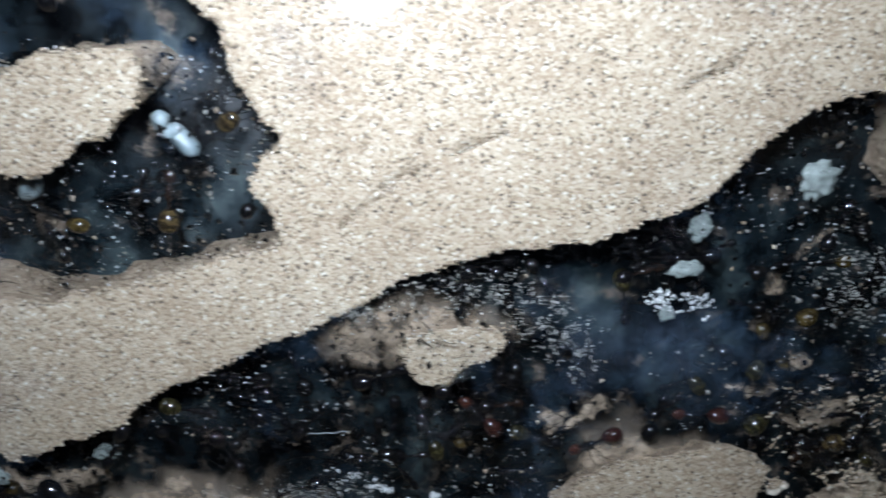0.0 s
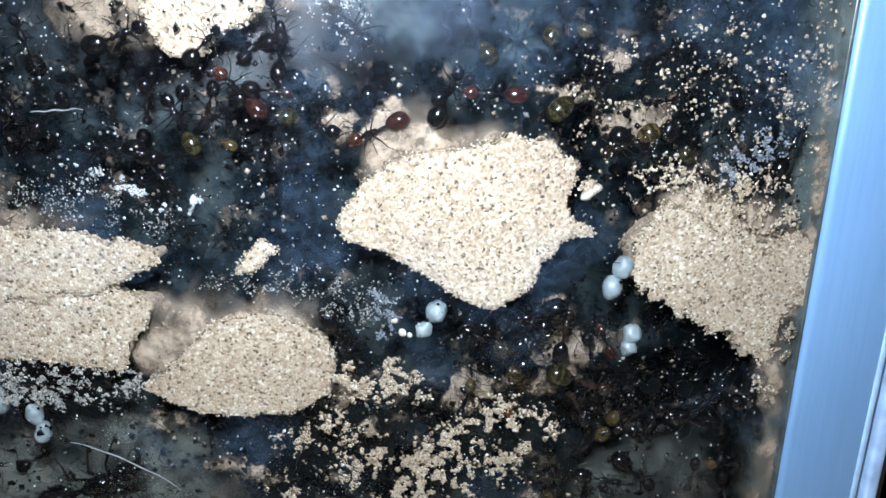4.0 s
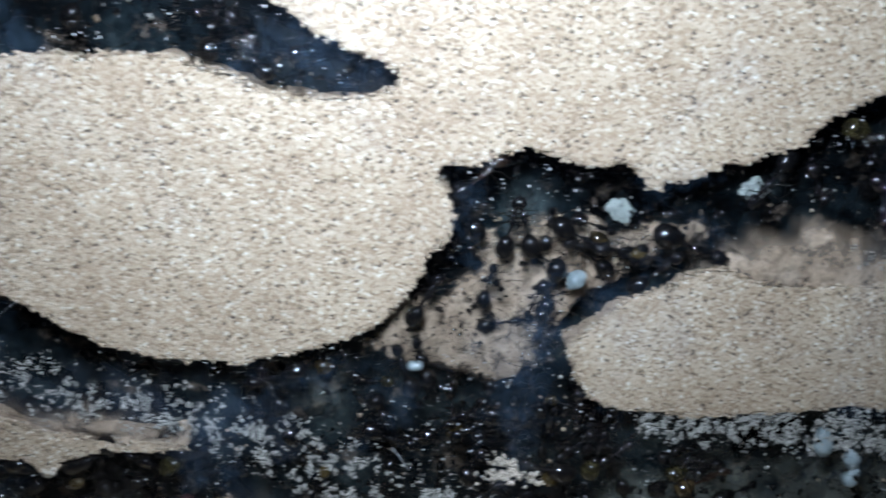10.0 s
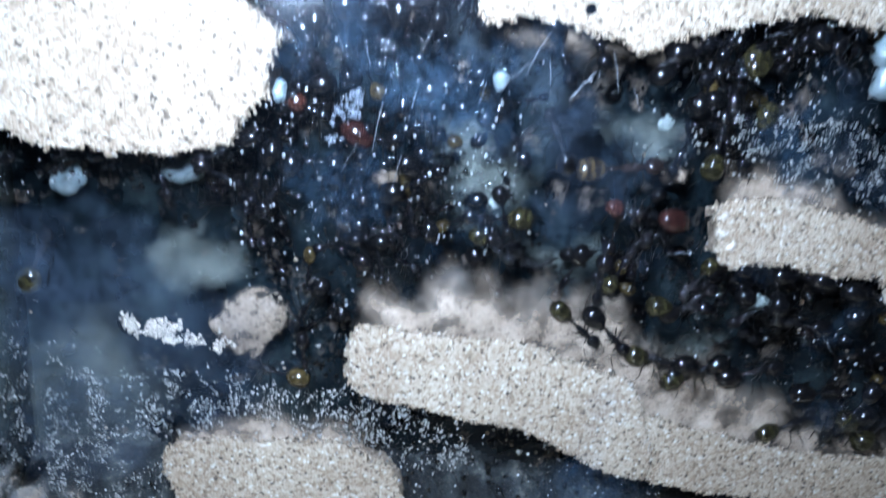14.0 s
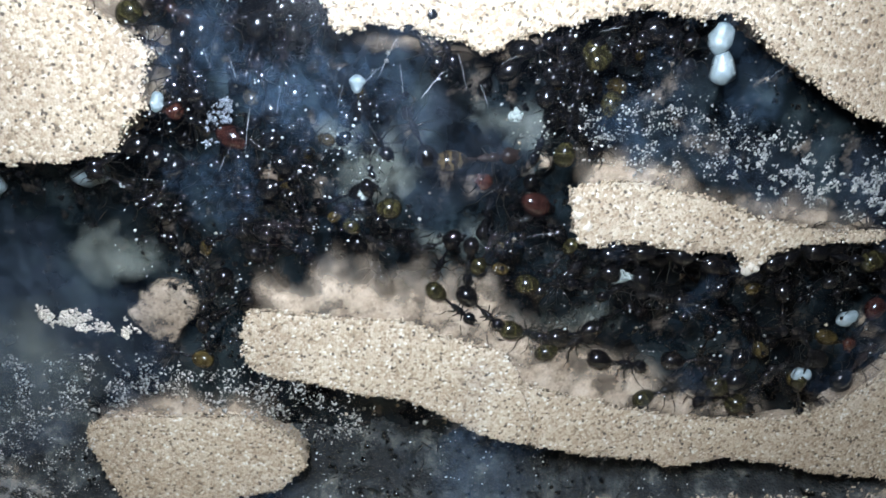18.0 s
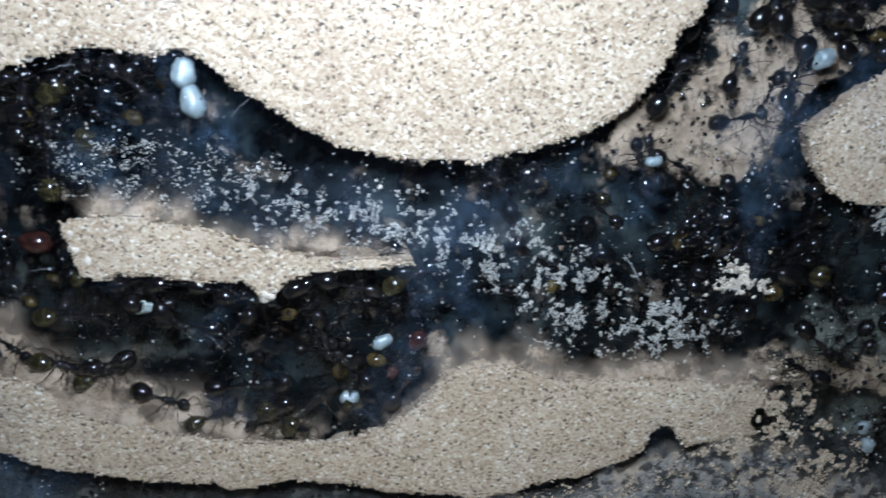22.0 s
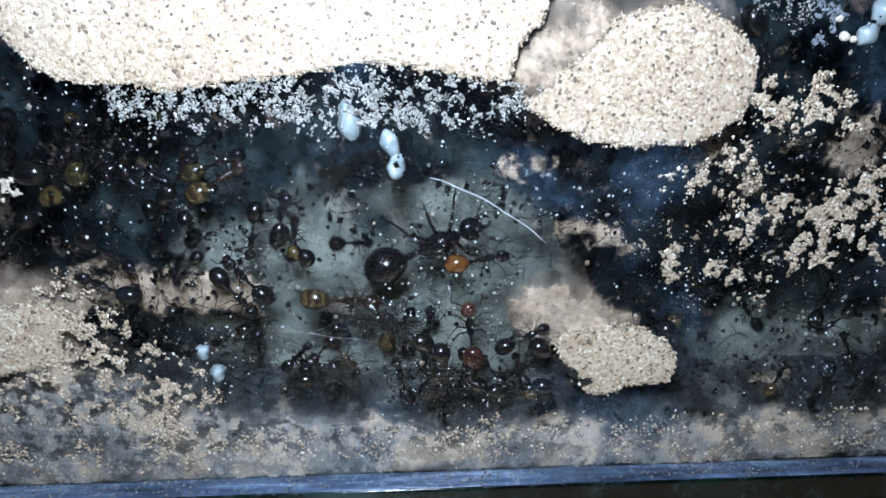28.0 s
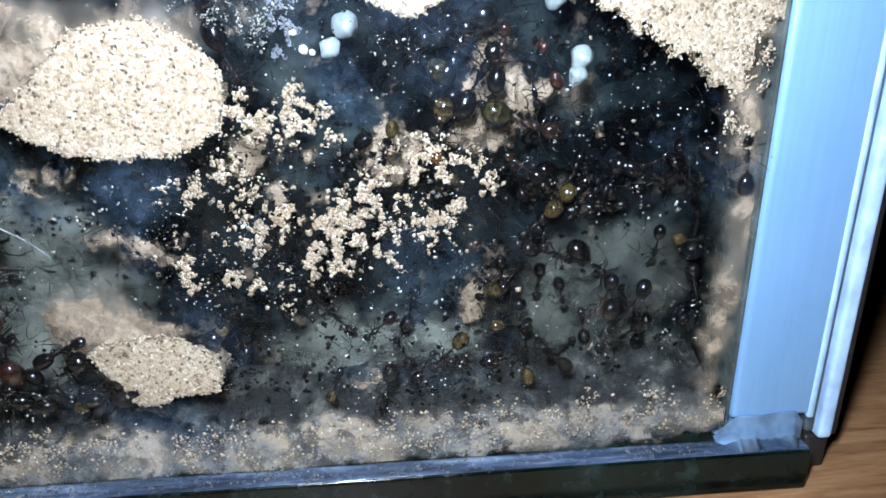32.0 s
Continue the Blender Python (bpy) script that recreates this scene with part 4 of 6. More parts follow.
# sand standing further back in the galleries
BACK = [(3.2, [(91.2, 38.3), (92.9, 37.9), (94.4, 34.6), (95.4, 30.1), (93.9, 27.6), (91, 28), (89.5, 31.6), (90.5, 34.1)]),
        (3.2, [(94.3, 56.2), (97.6, 57.6), (102.3, 57.4), (102.1, 55.1), (100.8, 53.1), (96.3, 51.6), (94.1, 53.1)]),
        (4.2, [(87.8, 58.5), (90.8, 59), (95.9, 58.5), (95.7, 56), (91.1, 55.5)]),
        (3.2, [(70.9, 55.8), (72.9, 56.2), (74.3, 55.2), (72.9, 52.3), (71.4, 52.8)]),
        (2.2, [(14.4, 19), (21, 19.4), (25.5, 18.7), (33.8, 18), (33, 14.8), (30.9, 12.7), (22.9, 14.1), (16.3, 14.8)]),
        (2.2, [(-3.1, 37.7), (0, 40.7), (2.1, 43.5), (4.6, 43), (7.5, 45.8), (8, 48.9), (9.3, 49.8), (14.6, 46.8), (18.6, 46), (17, 41.7), (16.6, 38.4), (15.5, 36.6), (9.5, 35.4), (4.5, 35.3), (-0.6, 37.3)]),
        (2.6, [(9.4, 49.2), (10.7, 52.5), (15.5, 51.7), (22.2, 51.4), (27.6, 52), (29.4, 50.1), (25.7, 47.7), (22, 46.6), (18.1, 44), (13, 46)]),
        (3.0, [(82.9, 30.1), (87.6, 30.8), (89.5, 35.7), (92.2, 36.5), (97.4, 33.8), (96.1, 31), (91.8, 28.8), (91.3, 26.4), (87.5, 27.5)]),
        (0.6, [(52.8, 14.5), (53.6, 17.6), (56, 18.2), (58.4, 17.4), (61.6, 15.6), (65.4, 13.8), (62, 10), (57, 11)]),
        (2.4, [(51.4, 27.3), (54.6, 28.4), (56.9, 27.9), (57.4, 26.3), (55.2, 25.4), (51.9, 25.7)]),
        (2.4, [(54.8, 22.9), (58.5, 23.3), (62.4, 22.3), (64.9, 20.2), (64.6, 18.1), (59.7, 19.3), (55.3, 20.9)]),
        (2.8, [(58.8, 26.7), (62, 26.6), (62.6, 24.7), (59.4, 24.8)]),
        (2.8, [(71, 25.9), (73.7, 26.4), (75.5, 23.9), (72.8, 23)]),
        (2.4, [(80.8, 30.8), (83.9, 31.2), (84.9, 26.6), (82.1, 27.1)]),
        (2.8, [(73.7, 29.6), (77.5, 29.1), (78.8, 27.2), (75.1, 26.8)]),
        (5, [(68.6, 29.5), (72.9, 30.3), (72.7, 25.3), (68.4, 25.5)]),
        (3.2, [(90.4, 69), (92, 72.6), (94.5, 75.2), (98, 75.8), (97.4, 73.4), (94.8, 71), (93.4, 67.8), (91.2, 67)]),
        (4, [(72.3, 53.4), (76.5, 57.9), (78.4, 55.3), (73.5, 52.1)]),
        (5, [(75.8, 4.8), (81.3, 5.8), (81.8, 2.5), (76.8, 1.5)]),
        (5, [(-71.5, 32.9), (-68.2, 33.5), (-66.5, 30.5), (-70.9, 29.9)]),
        (5, [(-84, 20.2), (-79, 22.6), (-75.5, 19.3), (-78.8, 15.3), (-83.2, 16.1)]),
        (3, [(-50.3, 33.6), (-49.4, 34.6), (-46.2, 35.6), (-44.4, 34.5), (-46, 32.5), (-49.6, 31.6)]),
        (5, [(-84.4, 48.2), (-81.0, 48.8), (-80.4, 45.7), (-82.8, 44.2), (-84.5, 45.5)]),
        (4, [(-70.5, 51.0), (-66.5, 51.6), (-66.0, 47.2), (-68.0, 43.4), (-70.2, 45.1)]),
        (4, [(-78.4, 47.8), (-75.7, 48.5), (-69.2, 48.4), (-70.1, 46.2), (-75.2, 46.0)]),
        (5, [(52.1, 27.1), (55.0, 28.5), (56.9, 27.4), (56.0, 25.5), (52.5, 25.6)]),
        (5, [(89.0, 13.6), (90.5, 15.8), (92.0, 13.4), (91.4, 10.1), (89.4, 10.6)]),
        (5, [(80.8, 28.7), (85.3, 30.5), (87.3, 25.8), (83.3, 23.9), (80.3, 25.4)]),
        (3, [(-17.3, 20.4), (-14.6, 22.1), (-12.3, 20.3), (-13.8, 17.9), (-16.6, 18.0)]),
        (5, [(94.6, 61.4), (98.5, 62.4), (99.4, 59.5), (95.9, 58.5)])]
for n, (front, line) in enumerate(BACK):
    sand_body("sand_patch", "soft tan sand set back inside a gallery", line, front=front + 0.8, rise=2.5, seed=20 + n, sides=2.2, lumps=1.0, jag=0.9, grain=0, material=DUSTING, dome=0.6, wobble=0.8, fade=1.2)

# loose sand lying on the tops of the islands, thinning out upwards
HALOS = [[(-44.9, 32.3), (-44.3, 35.2), (-42.6, 36.1), (-40.3, 36.2), (-38.8, 35), (-34.5, 33.9), (-31.6, 33), (-24.9, 32.7), (-19.9, 31.8), (-17, 29.8), (-19.4, 28.7), (-29.4, 29), (-43, 29.5)],
         [(-71.6, 19.5), (-71.3, 23.6), (-69.6, 24.8), (-65.9, 25), (-63.1, 26), (-56.9, 25.2), (-49.7, 24.6), (-48.3, 22), (-45.4, 20.4), (-40.7, 19.6), (-37.9, 17.6), (-34.8, 16.8), (-32.3, 14.8),
          (-25.3, 13.8), (-22, 12.3), (-26.3, 9.5), (-45, 11), (-53.1, 16.5), (-60.5, 18)],
         [(-21.6, 11.2), (-18.5, 15), (-17, 17.2), (-15.4, 20.4), (-13.1, 21.7), (-9.6, 22.2), (-2.8, 20.5), (2.5, 19.9), (10.3, 20.2), (15.8, 19.4), (19, 17), (17, 14.4), (-2.5, 14.5), (-10.5, 15.5), (-15, 12.5)],
         [(-86.1, 8.8), (-84.6, 13.2), (-80.5, 14), (-76.1, 13.7), (-71.3, 13.7), (-68, 11.2), (-66.8, 7), (-74, 6), (-83, 6.5)],
         [(55.2, 42), (58, 41.9), (60.3, 40.8), (63.8, 41.3), (68.6, 40), (71.2, 37), (68, 35), (60.6, 35), (57.4, 32), (53.6, 32), (52, 34.1), (54, 37.9)],
         [(73.4, 50), (74, 53.6), (75.2, 55.7), (78.3, 56.8), (82.5, 56.5), (86.4, 56.1), (88.4, 54.6), (87, 52), (80.3, 51), (76.5, 50)],
         [(52.5, 14), (53.4, 17), (55.6, 18), (58.4, 17.6), (61.6, 15.8), (65.5, 13.6), (66, 10), (60, 8.5), (56, 11)],
         [(24, 46.5), (26.8, 49.2), (30.1, 51), (33.1, 52), (36.7, 52.2), (40.3, 51.8), (44.6, 50), (48.4, 49), (51.2, 46.8), (46, 44.5), (36.9, 44), (28, 44.5)],
         [(97, 44), (99.5, 49), (103.5, 52), (108, 50), (113.4, 46), (113, 40), (103, 42)],
         [(-79, 44), (-76.5, 47.4), (-77.4, 51.5), (-82, 55.5), (-86, 55), (-84, 48), (-81, 44)],
         [(-62.5, 44.5), (-58, 45.6), (-53, 44.4), (-47, 45.4), (-46, 43.6), (-52, 41.2), (-58, 42.2), (-63.5, 42)]]
for n, line in enumerate(HALOS):
    sand_body("sand_patch", "thin loose sand lying along the top of an island", line, front=0.55, rise=2.5, seed=80 + n, sides=2.0, lumps=0.3, jag=0.5, grain=0, material=HAZE, dome=1.2, wobble=0.5, fade=2.4)

sand_body("sand_patch", "greyish sand film clinging to the glass beside the frame", [(110.6, 40), (114.4, 42), (114.4, 0), (109.5, 0), (110.6, 10), (111.6, 24)], front=0.5, rise=1.0, seed=45, sides=1.0, lumps=0.4, jag=0.9, grain=0,
          material=HAZE, wobble=0.8, fade=2.2)
sand_body("sand_patch", "thin strip of sand clinging beside the frame", [(112, 71), (114.6, 73), (114.6, 44), (112.8, 46), (111.8, 58)], front=0.3, rise=1.0, seed=44, sides=1.0, lumps=0.4, jag=0.9, grain=0,
          material=DUSTING, wobble=0.8, fade=1.4)

# grey-green patches on the rear pane
def smear_material(name, dense):
    k = Mat(name)
    k.set(Base_Color=k.ramp(k.noise(4.0), [(0.3, (0.10, 0.118, 0.104)), (0.7, (0.27, 0.285, 0.24))]), Roughness=0.6)
    rim = k.t.nodes.new("ShaderNodeAttribute")
    rim.attribute_name = "thick"
    k.set(Alpha=k.mix(1.0, k.ramp(k.noise(7.5, 6.0, 0.62), [(0.28, (0.0,)), (0.68, (dense,))]), rim.outputs["Color"], "MULTIPLY"))
    return k.m


SMEAR, FAINT = smear_material("grey_green_film", 0.9), smear_material("faint_film", 0.42)
REAR_PATCHES = [
    [(22, 22), (34, 24), (46, 25.5), (56, 24), (60, 18), (60, 10), (57.3, 3), (43.5, 2), (26.8, 3.5), (21, 11.8)],
    [(68, 11), (82, 12), (93, 11.4), (94.2, 2.5), (80, 2), (70, 2.5)],
    [(96, 18.5), (104, 21), (112.2, 19), (113.6, 10), (112.4, 2), (101, 1), (95, 7)],
    # low pale streak: a reflection above the floor, painted as a patch
    [(72, 5.6), (75, 7), (87.4, 7.2), (87.2, 3), (79, 2.2), (72, 2.2)],
    [(-66.0, 34.8), (-60.0, 35.9), (-56.1, 32.9), (-57.1, 28.6), (-64.3, 29.0)],
    [(-58.2, 25.8), (-53.0, 28.7), (-49.8, 27.7), (-50.7, 23.1), (-56.1, 22.4)],
    [(-89.1, 24.7), (-84.8, 26.4), (-79.9, 25.4), (-79.8, 21.4), (-85.3, 19.6), (-89.6, 21.3)],
    [(-53.1, 37.6), (-47.1, 39.3), (-43.1, 38.4), (-43.9, 35.9), (-51.0, 35.2)],
    [(-7.9, 32.0), (-3.7, 32.6), (-1.6, 29.8), (-2.7, 26.7), (-7.0, 27.6)],
    [(-100.3, 15.6), (-95, 18.3), (-89, 16.5), (-85.5, 10.5), (-90.5, 4), (-94.0, -3.5), (-103.2, -3.6)],
    [(-51.7, 17.7), (-44.0, 18.4), (-36.2, 19.2), (-37.0, 16.0), (-49.4, 15.9)],
]
for n, line in enumerate(REAR_PATCHES):
    sand_body("rear_patch", "pale grey-green patch on the rear glass", line, front=8.6 - 0.035 * n, rise=1.0, seed=60 + n, sides=0.3, lumps=0.1, jag=0.9, grain=0, material=FAINT if n in (2, 9) else SMEAR, category="film", wobble=1.6, fade=3.0)

# bluish haze painted on the inner glass, the topmost patch for the torch's glare
def veil_material():
    k = Mat("glass_veil")
    rim = k.t.nodes.new("ShaderNodeAttribute")
    rim.attribute_name = "thick"
    k.set(Base_Color=k.ramp(k.noise(6.0), [(0.3, (0.30, 0.42, 0.62)), (0.7, (0.42, 0.54, 0.72))]), Roughness=0.55)
    worn = k.mix(1.0, rim.outputs["Color"], k.ramp(k.noise(5.0, 7.0, 0.66), [(0.35, (0.01,)), (0.68, (0.075,))]), "MULTIPLY")
    k.set(Alpha=k.mix(1.0, worn, k.ramp(k.noise(0.7, 6.0, 0.75), [(0.35, (0.45,)), (0.65, (1.3,))]), "MULTIPLY"))
    return k.m


VEIL = veil_material()
for n, line in enumerate([
        [(68, 73), (73, 73), (80, 71), (90, 68), (92, 63), (86, 59), (77, 60), (70, 62)],
        [(-38, 42), (-30, 40), (-22, 38), (-10, 36), (-4, 32), (-10, 28), (-20, 29), (-34, 33), (-42, 35)],
        [(-60, 41), (-54, 40), (-48, 37), (-48, 31), (-55, 28), (-60, 33)],
        [(-99, 30), (-88, 30), (-80, 26), (-75, 19), (-78, 13), (-88, 8), (-99, 4)]]):
    sand_body("glass_veil", "thin bluish haze painted on the inside of the glass", line, front=0.02, rise=40, seed=110 + n, sides=0.02, lumps=0.0, jag=0.6, grain=0, material=VEIL, category="film", wobble=1.5, fade=5.0)

# the silted floor of the tank
sand_body("silt_floor", "dark grey-brown silt along the tank floor", [(-101, -1), (-101, 1.6), (-90, 0.9), (-70, 0.2), (-50, 0.6), (-30, 1.2), (-10, 1.4), (5, 2.2), (20, 3.0), (32, 1.6), (50, 0.8), (75, 1.0),
          (95, 0.6), (117, 1.6), (117, -1)], front=0.9, rise=4.6, seed=40, grain=0, jag=0.9, lumps=1.2, material=SILT, category="silt", wobble=0.9)


def film_material(name, floor):
    """Thin mud dried on the lower glass: tan and grey, torn into blotches."""
    k = Mat(name)
    rim = k.t.nodes.new("ShaderNodeAttribute")
    rim.attribute_name = "thick"
    tone = k.ramp(k.noise(7.0, 7.0, 0.72), [(0.40, (0.06, 0.072, 0.078)), (0.48, (0.175, 0.172, 0.165)), (0.56, (0.335, 0.275, 0.205))])
    k.set(Base_Color=k.mix(0.14, tone, k.ramp(k.noise(0.3, 4.0), [(0.38, (0.05, 0.045, 0.04)), (0.62, (0.46, 0.37, 0.28))])), Roughness=0.75)
    torn = k.ramp(k.noise(2.2, 8.0, 0.78), [(0.45, (floor,)), (0.52, (1.0,))])
    k.set(Alpha=k.mix(1.0, torn, k.ramp(rim.outputs["Fac"], [(0.05, (0.0,)), (0.75, (1.0,))]), "MULTIPLY"))
    k.bump(k.noise(0.4, 4.0), 0.5, 0.12)
    return k.m


sand_body("mud_film", "torn film of tan and grey mud dried on the lower glass", [(-101, -2), (-101, 9), (-92, 7), (-80, 0.6), (-66, 0.8), (-50, 2), (-30, 3.6), (-10, 4.2), (4, 9), (16, 12), (24, 9), (32, 6), (50, 4.4), (75, 4.6),
          (95, 4.4), (117, 5.0), (117, -2)], front=0.25, rise=30, seed=41, grain=0, jag=0.8, lumps=0.05, material=film_material("mud_blotches", 0.08), category="silt", wobble=1.2, fade=2.4)
sand_body("mud_film", "smooth strip of tan and grey mud along the foot of the glass", [(-101, -2), (-101, 2.2), (-80, 0.8), (-50, 1.2), (-20, 2.2), (10, 2.6), (40, 2.8), (75, 3.4), (95, 3.6), (117, 4.2), (117, -2)],
          front=0.45, rise=30, seed=42, grain=0, jag=0.7, lumps=0.05, material=film_material("mud_strip", 0.65), category="silt", wobble=0.8, fade=2.6)

# ---- crumbs, specks and film on the inside of the front glass ----
def strewn(name, label, zone, count, size, seed, clump=1.0, material=None, depth=0.1, category="grains", flat=0.5, tight=False):
    """Grains stuck to the glass inside a zone of the plan, gathered in clumps."""
    rng = np.random.RandomState(seed)
    count = int(count * 1.6)
    line = soften(zone)
    lo, hi = line.min(0) - 2, line.max(0) + 2
    lo, hi = np.maximum(lo, (-99, -0.2)), np.minimum(hi, (114, 103))
    got = []
    while sum(len(g) for g in got) < count:
        p = lo + (hi - lo) * rng.rand(4000, 2)
        d = far_from(line, p[:, 0], p[:, 1])
        lumpy = grainy(p[:, 0], p[:, 1], 1.1 * clump, seed) + 0.7 * grainy(p[:, 0], p[:, 1], 2.6 * clump, seed + 1)
        got.append(p[(d < 0.6 * lumpy + rng.normal(-0.06, 0.10, len(p)) * min(9.0, *(hi - lo - 4))) & (lumpy > rng.normal(*((0.30, 0.14) if tight else (0.15, 0.3)), len(p)))])
    p = np.concatenate(got)[:count]
    sizes = size * (0.28 + rng.rand(count) ** 2 * 0.85)
    places = np.stack([p[:, 0], depth + 0.5 * sizes + 0.25 * rng.rand(count), p[:, 1]], 1)
    return tagged(new(name, grains_mesh(name, places, sizes, rng, material or GRAIN, flat)), label, category, kind="stuff")


PALE = plain("pale_crust", (0.47, 0.41, 0.33), 0.65, 0.0, 0.25, 0.7)
BRIGHTFLECK = plain("pale_flecks", (0.33, 0.32, 0.285), 0.6, 0.0, 0.4, 0.5)
FLECK = plain("grey_flecks", (0.29, 0.28, 0.25), 0.6, 0.0, 0.5, 0.5)
SPECK = plain("pale_specks", (0.52, 0.53, 0.52), 0.5, 0.0, 0.3, 0.8)
strewn("sand_specks", "pale grains scattered in an arc on the glass", [(50.4, 68.8), (57.4, 71.8), (67, 72.7), (75, 68.3), (75.5, 61.5), (72.3, 62.7), (68.6, 67.3), (63.2, 69.6), (54.3, 67.6)], 1000, 0.10, 50, 0.45, FLECK)
strewn("sand_specks", "dense pale grains below the long slab", [(21.7, 33.9), (28, 34.2), (36.7, 35.4), (46, 35.4), (53, 33.8), (56, 32.6), (50, 31), (36.1, 31), (26, 31.4)], 3300, 0.115, 51, 0.4, FLECK)
strewn("sand_specks", "band of pale grains trailing down the glass", [(-33, 36), (-23.9, 36.1), (-12.6, 34.8), (-0.2, 29.4), (8.6, 25.6), (12.9, 20.6), (-3.2, 20.3), (-10.1, 28.2), (-21.5, 31.4), (-32.2, 33.2)], 4000, 0.11, 52, 0.42, BRIGHTFLECK, tight=True)
strewn("sand_specks", "sparse pale grains above the small island", [(-50.5, 38.1), (-36.4, 40.1), (-24.9, 37.9), (-33.1, 34.2), (-42, 34.5)], 800, 0.09, 53, 0.45, FLECK)
ZONE_A = [(71.5, 25.6), (74.6, 25.9), (77.1, 23.9), (80.9, 26.1), (84.6, 28.8), (88.2, 28.4), (91.4, 26.6), (91, 24.8), (88.6, 23.9), (88.1, 20.9), (86.2, 21), (85.4, 23.5), (83, 23.2), (83.3, 18.1), (79.5, 18.3), (75.8, 19), (73.2, 21.2), (71, 21.8)]
ZONE_B = [(63.9, 22.1), (65.1, 21.5), (66.7, 20.2), (67.9, 18.9), (70.2, 18.8), (74.2, 17), (73.9, 16), (70, 17.3), (67.3, 17.4), (64.8, 19.6)]
ZONE_C = [(67.2, 26.2), (70.3, 28.8), (71.3, 27.9), (72.1, 25.1), (69.4, 23.3), (67.4, 24.6), (64.8, 26.3)]
ZONE_D = [(69.4, 31.7), (71.9, 32.7), (74.8, 32.4), (77.1, 31.7), (76.8, 30.6), (72.1, 30.5)]
strewn("sand_crumbs", "tan sand crumbs sticking to the glass in clusters", ZONE_A, 3600, 0.16, 54, 0.5, tight=True)
strewn("sand_crumbs", "string of tan crumbs sticking to the glass", ZONE_B, 480, 0.15, 84, 0.45, tight=True)
strewn("sand_crumbs", "clump of tan crumbs sticking to the glass", ZONE_C, 420, 0.15, 85, 0.45, tight=True)
strewn("sand_crumbs", "tan crumbs trailing from a sand island", ZONE_D, 330, 0.15, 86, 0.45, tight=True)
strewn("sand_crumbs", "tan sand crumbs clinging beside the blue frame", [(91.6, 59.5), (98.1, 63.1), (105.3, 65), (112.5, 72), (113.6, 58.6), (113.2, 48.8), (107.6, 45.5), (97.8, 46.5), (92.5, 50)], 770, 0.150, 55, 0.5, tight=True)
strewn("sand_specks", "pale specks above the low island", [(-88.4, 17.3), (-77, 16.5), (-66.3, 15.8), (-60.3, 10.2), (-66, 9.6), (-73.2, 12.4), (-86.8, 12)], 1300, 0.105, 56, 0.45, FLECK)
strewn("sand_specks", "fine white specks between two sand islands", [(58, 42.7), (70.7, 43), (77.2, 41.5), (75.7, 36.4), (68, 39.6)], 620, 0.085, 57, 0.45, FLECK)
strewn("sand_crumbs", "loose crumbs at the end of the ledge", [(13.5, 17.5), (17, 18.5), (22.8, 14), (27.9, 6.5), (22, 4.2), (12.3, 6.4), (9.1, 9)], 3080, 0.150, 58, 0.5, tight=True)
strewn("sand_specks", "a few pale grains below the sand roof", [(79.3, 70.6), (84.2, 70.6), (84.4, 68), (80, 67.6)], 90, 0.2, 59, 0.7, SPECK)
strewn("sand_specks", "pale specks beside a gallery mouth", [(91.8, 74.6), (104.1, 75.4), (106.4, 66), (95.3, 66)], 620, 0.10, 60, 0.5, FLECK)
strewn("sand_crumbs", "crumbs beside the rounded island", [(70.7, 33.9), (75.1, 34.5), (80.2, 31.2), (77.2, 28.9), (71.4, 31)], 588, 0.150, 61, 0.5, tight=True)
strewn("dust_film", "greyish dust film on the lower glass", [(-98.5, 19), (-88, 18), (-84.3, 11), (-87, 2), (-98.5, 1)], 1500, 0.09, 62, 0.6, FLECK)
strewn("silt_crumbs", "mottled crumbs along the tank floor", [(-60, 1.0), (-40, 2.8), (-20, 3.2), (-6, 4.2), (5, 8), (18, 7.4), (26, 4.5), (27, 0), (-66, 0)], 2300, 0.15, 63, 0.7)
strewn("silt_crumbs", "pale crumbs along the tank floor", [(27, 4), (50, 4.6), (70, 3.6), (90, 4.8), (113.8, 6), (113.8, 0), (27, 0)], 2200, 0.13, 64, 0.7)
strewn("sand_crumbs", "crumbs falling from the heap beside the frame", [(96.5, 48), (99.4, 51.5), (108.3, 50.7), (113.4, 46), (113.5, 30), (110.5, 29.5), (112, 40), (106.9, 45.7)], 1260, 0.150, 65, 0.5, tight=True)
for n, line in enumerate([[(50.0, 52.4), (51.4, 52.5), (53.1, 52.2), (55.0, 51.3), (56.4, 50.2), (56.2, 49.8), (54.6, 50.8), (52.9, 51.7), (51.2, 51.9), (50.2, 51.9)],
                          [(56.7, 49.7), (58.1, 49.3), (59.7, 48.9), (60.6, 49.5), (60.8, 49.2), (59.9, 48.3), (58.2, 48.6), (56.8, 49.2)]]):
    strewn("mould_streak", "white vein of mould on the glass", line, 190, 0.1, 66 + 40 * n, 0.35, SPECK, tight=True)
strewn("mould_patch", "blue-grey mould tuft on the glass", [(74.2, 40.8), (76, 40.9), (76.7, 38), (76.2, 35.9), (75, 36.2), (74.9, 38.4)], 380, 0.10, 67, 0.35, MOULD)
strewn("mould_patch", "blue-grey mould tuft near the frame", [(104.2, 51.5), (106.5, 53.6), (109.6, 54.4), (110, 53), (107.5, 51.3), (105.2, 50.2)], 480, 0.11, 68, 0.4, MOULD)
strewn("mould_patch", "lilac mould tuft beside a gallery", [(-73.4, 36.2), (-72.6, 38.6), (-71.4, 38.9), (-71.8, 37), (-72.8, 35.7)], 200, 0.12, 69, 0.4, MOULD)
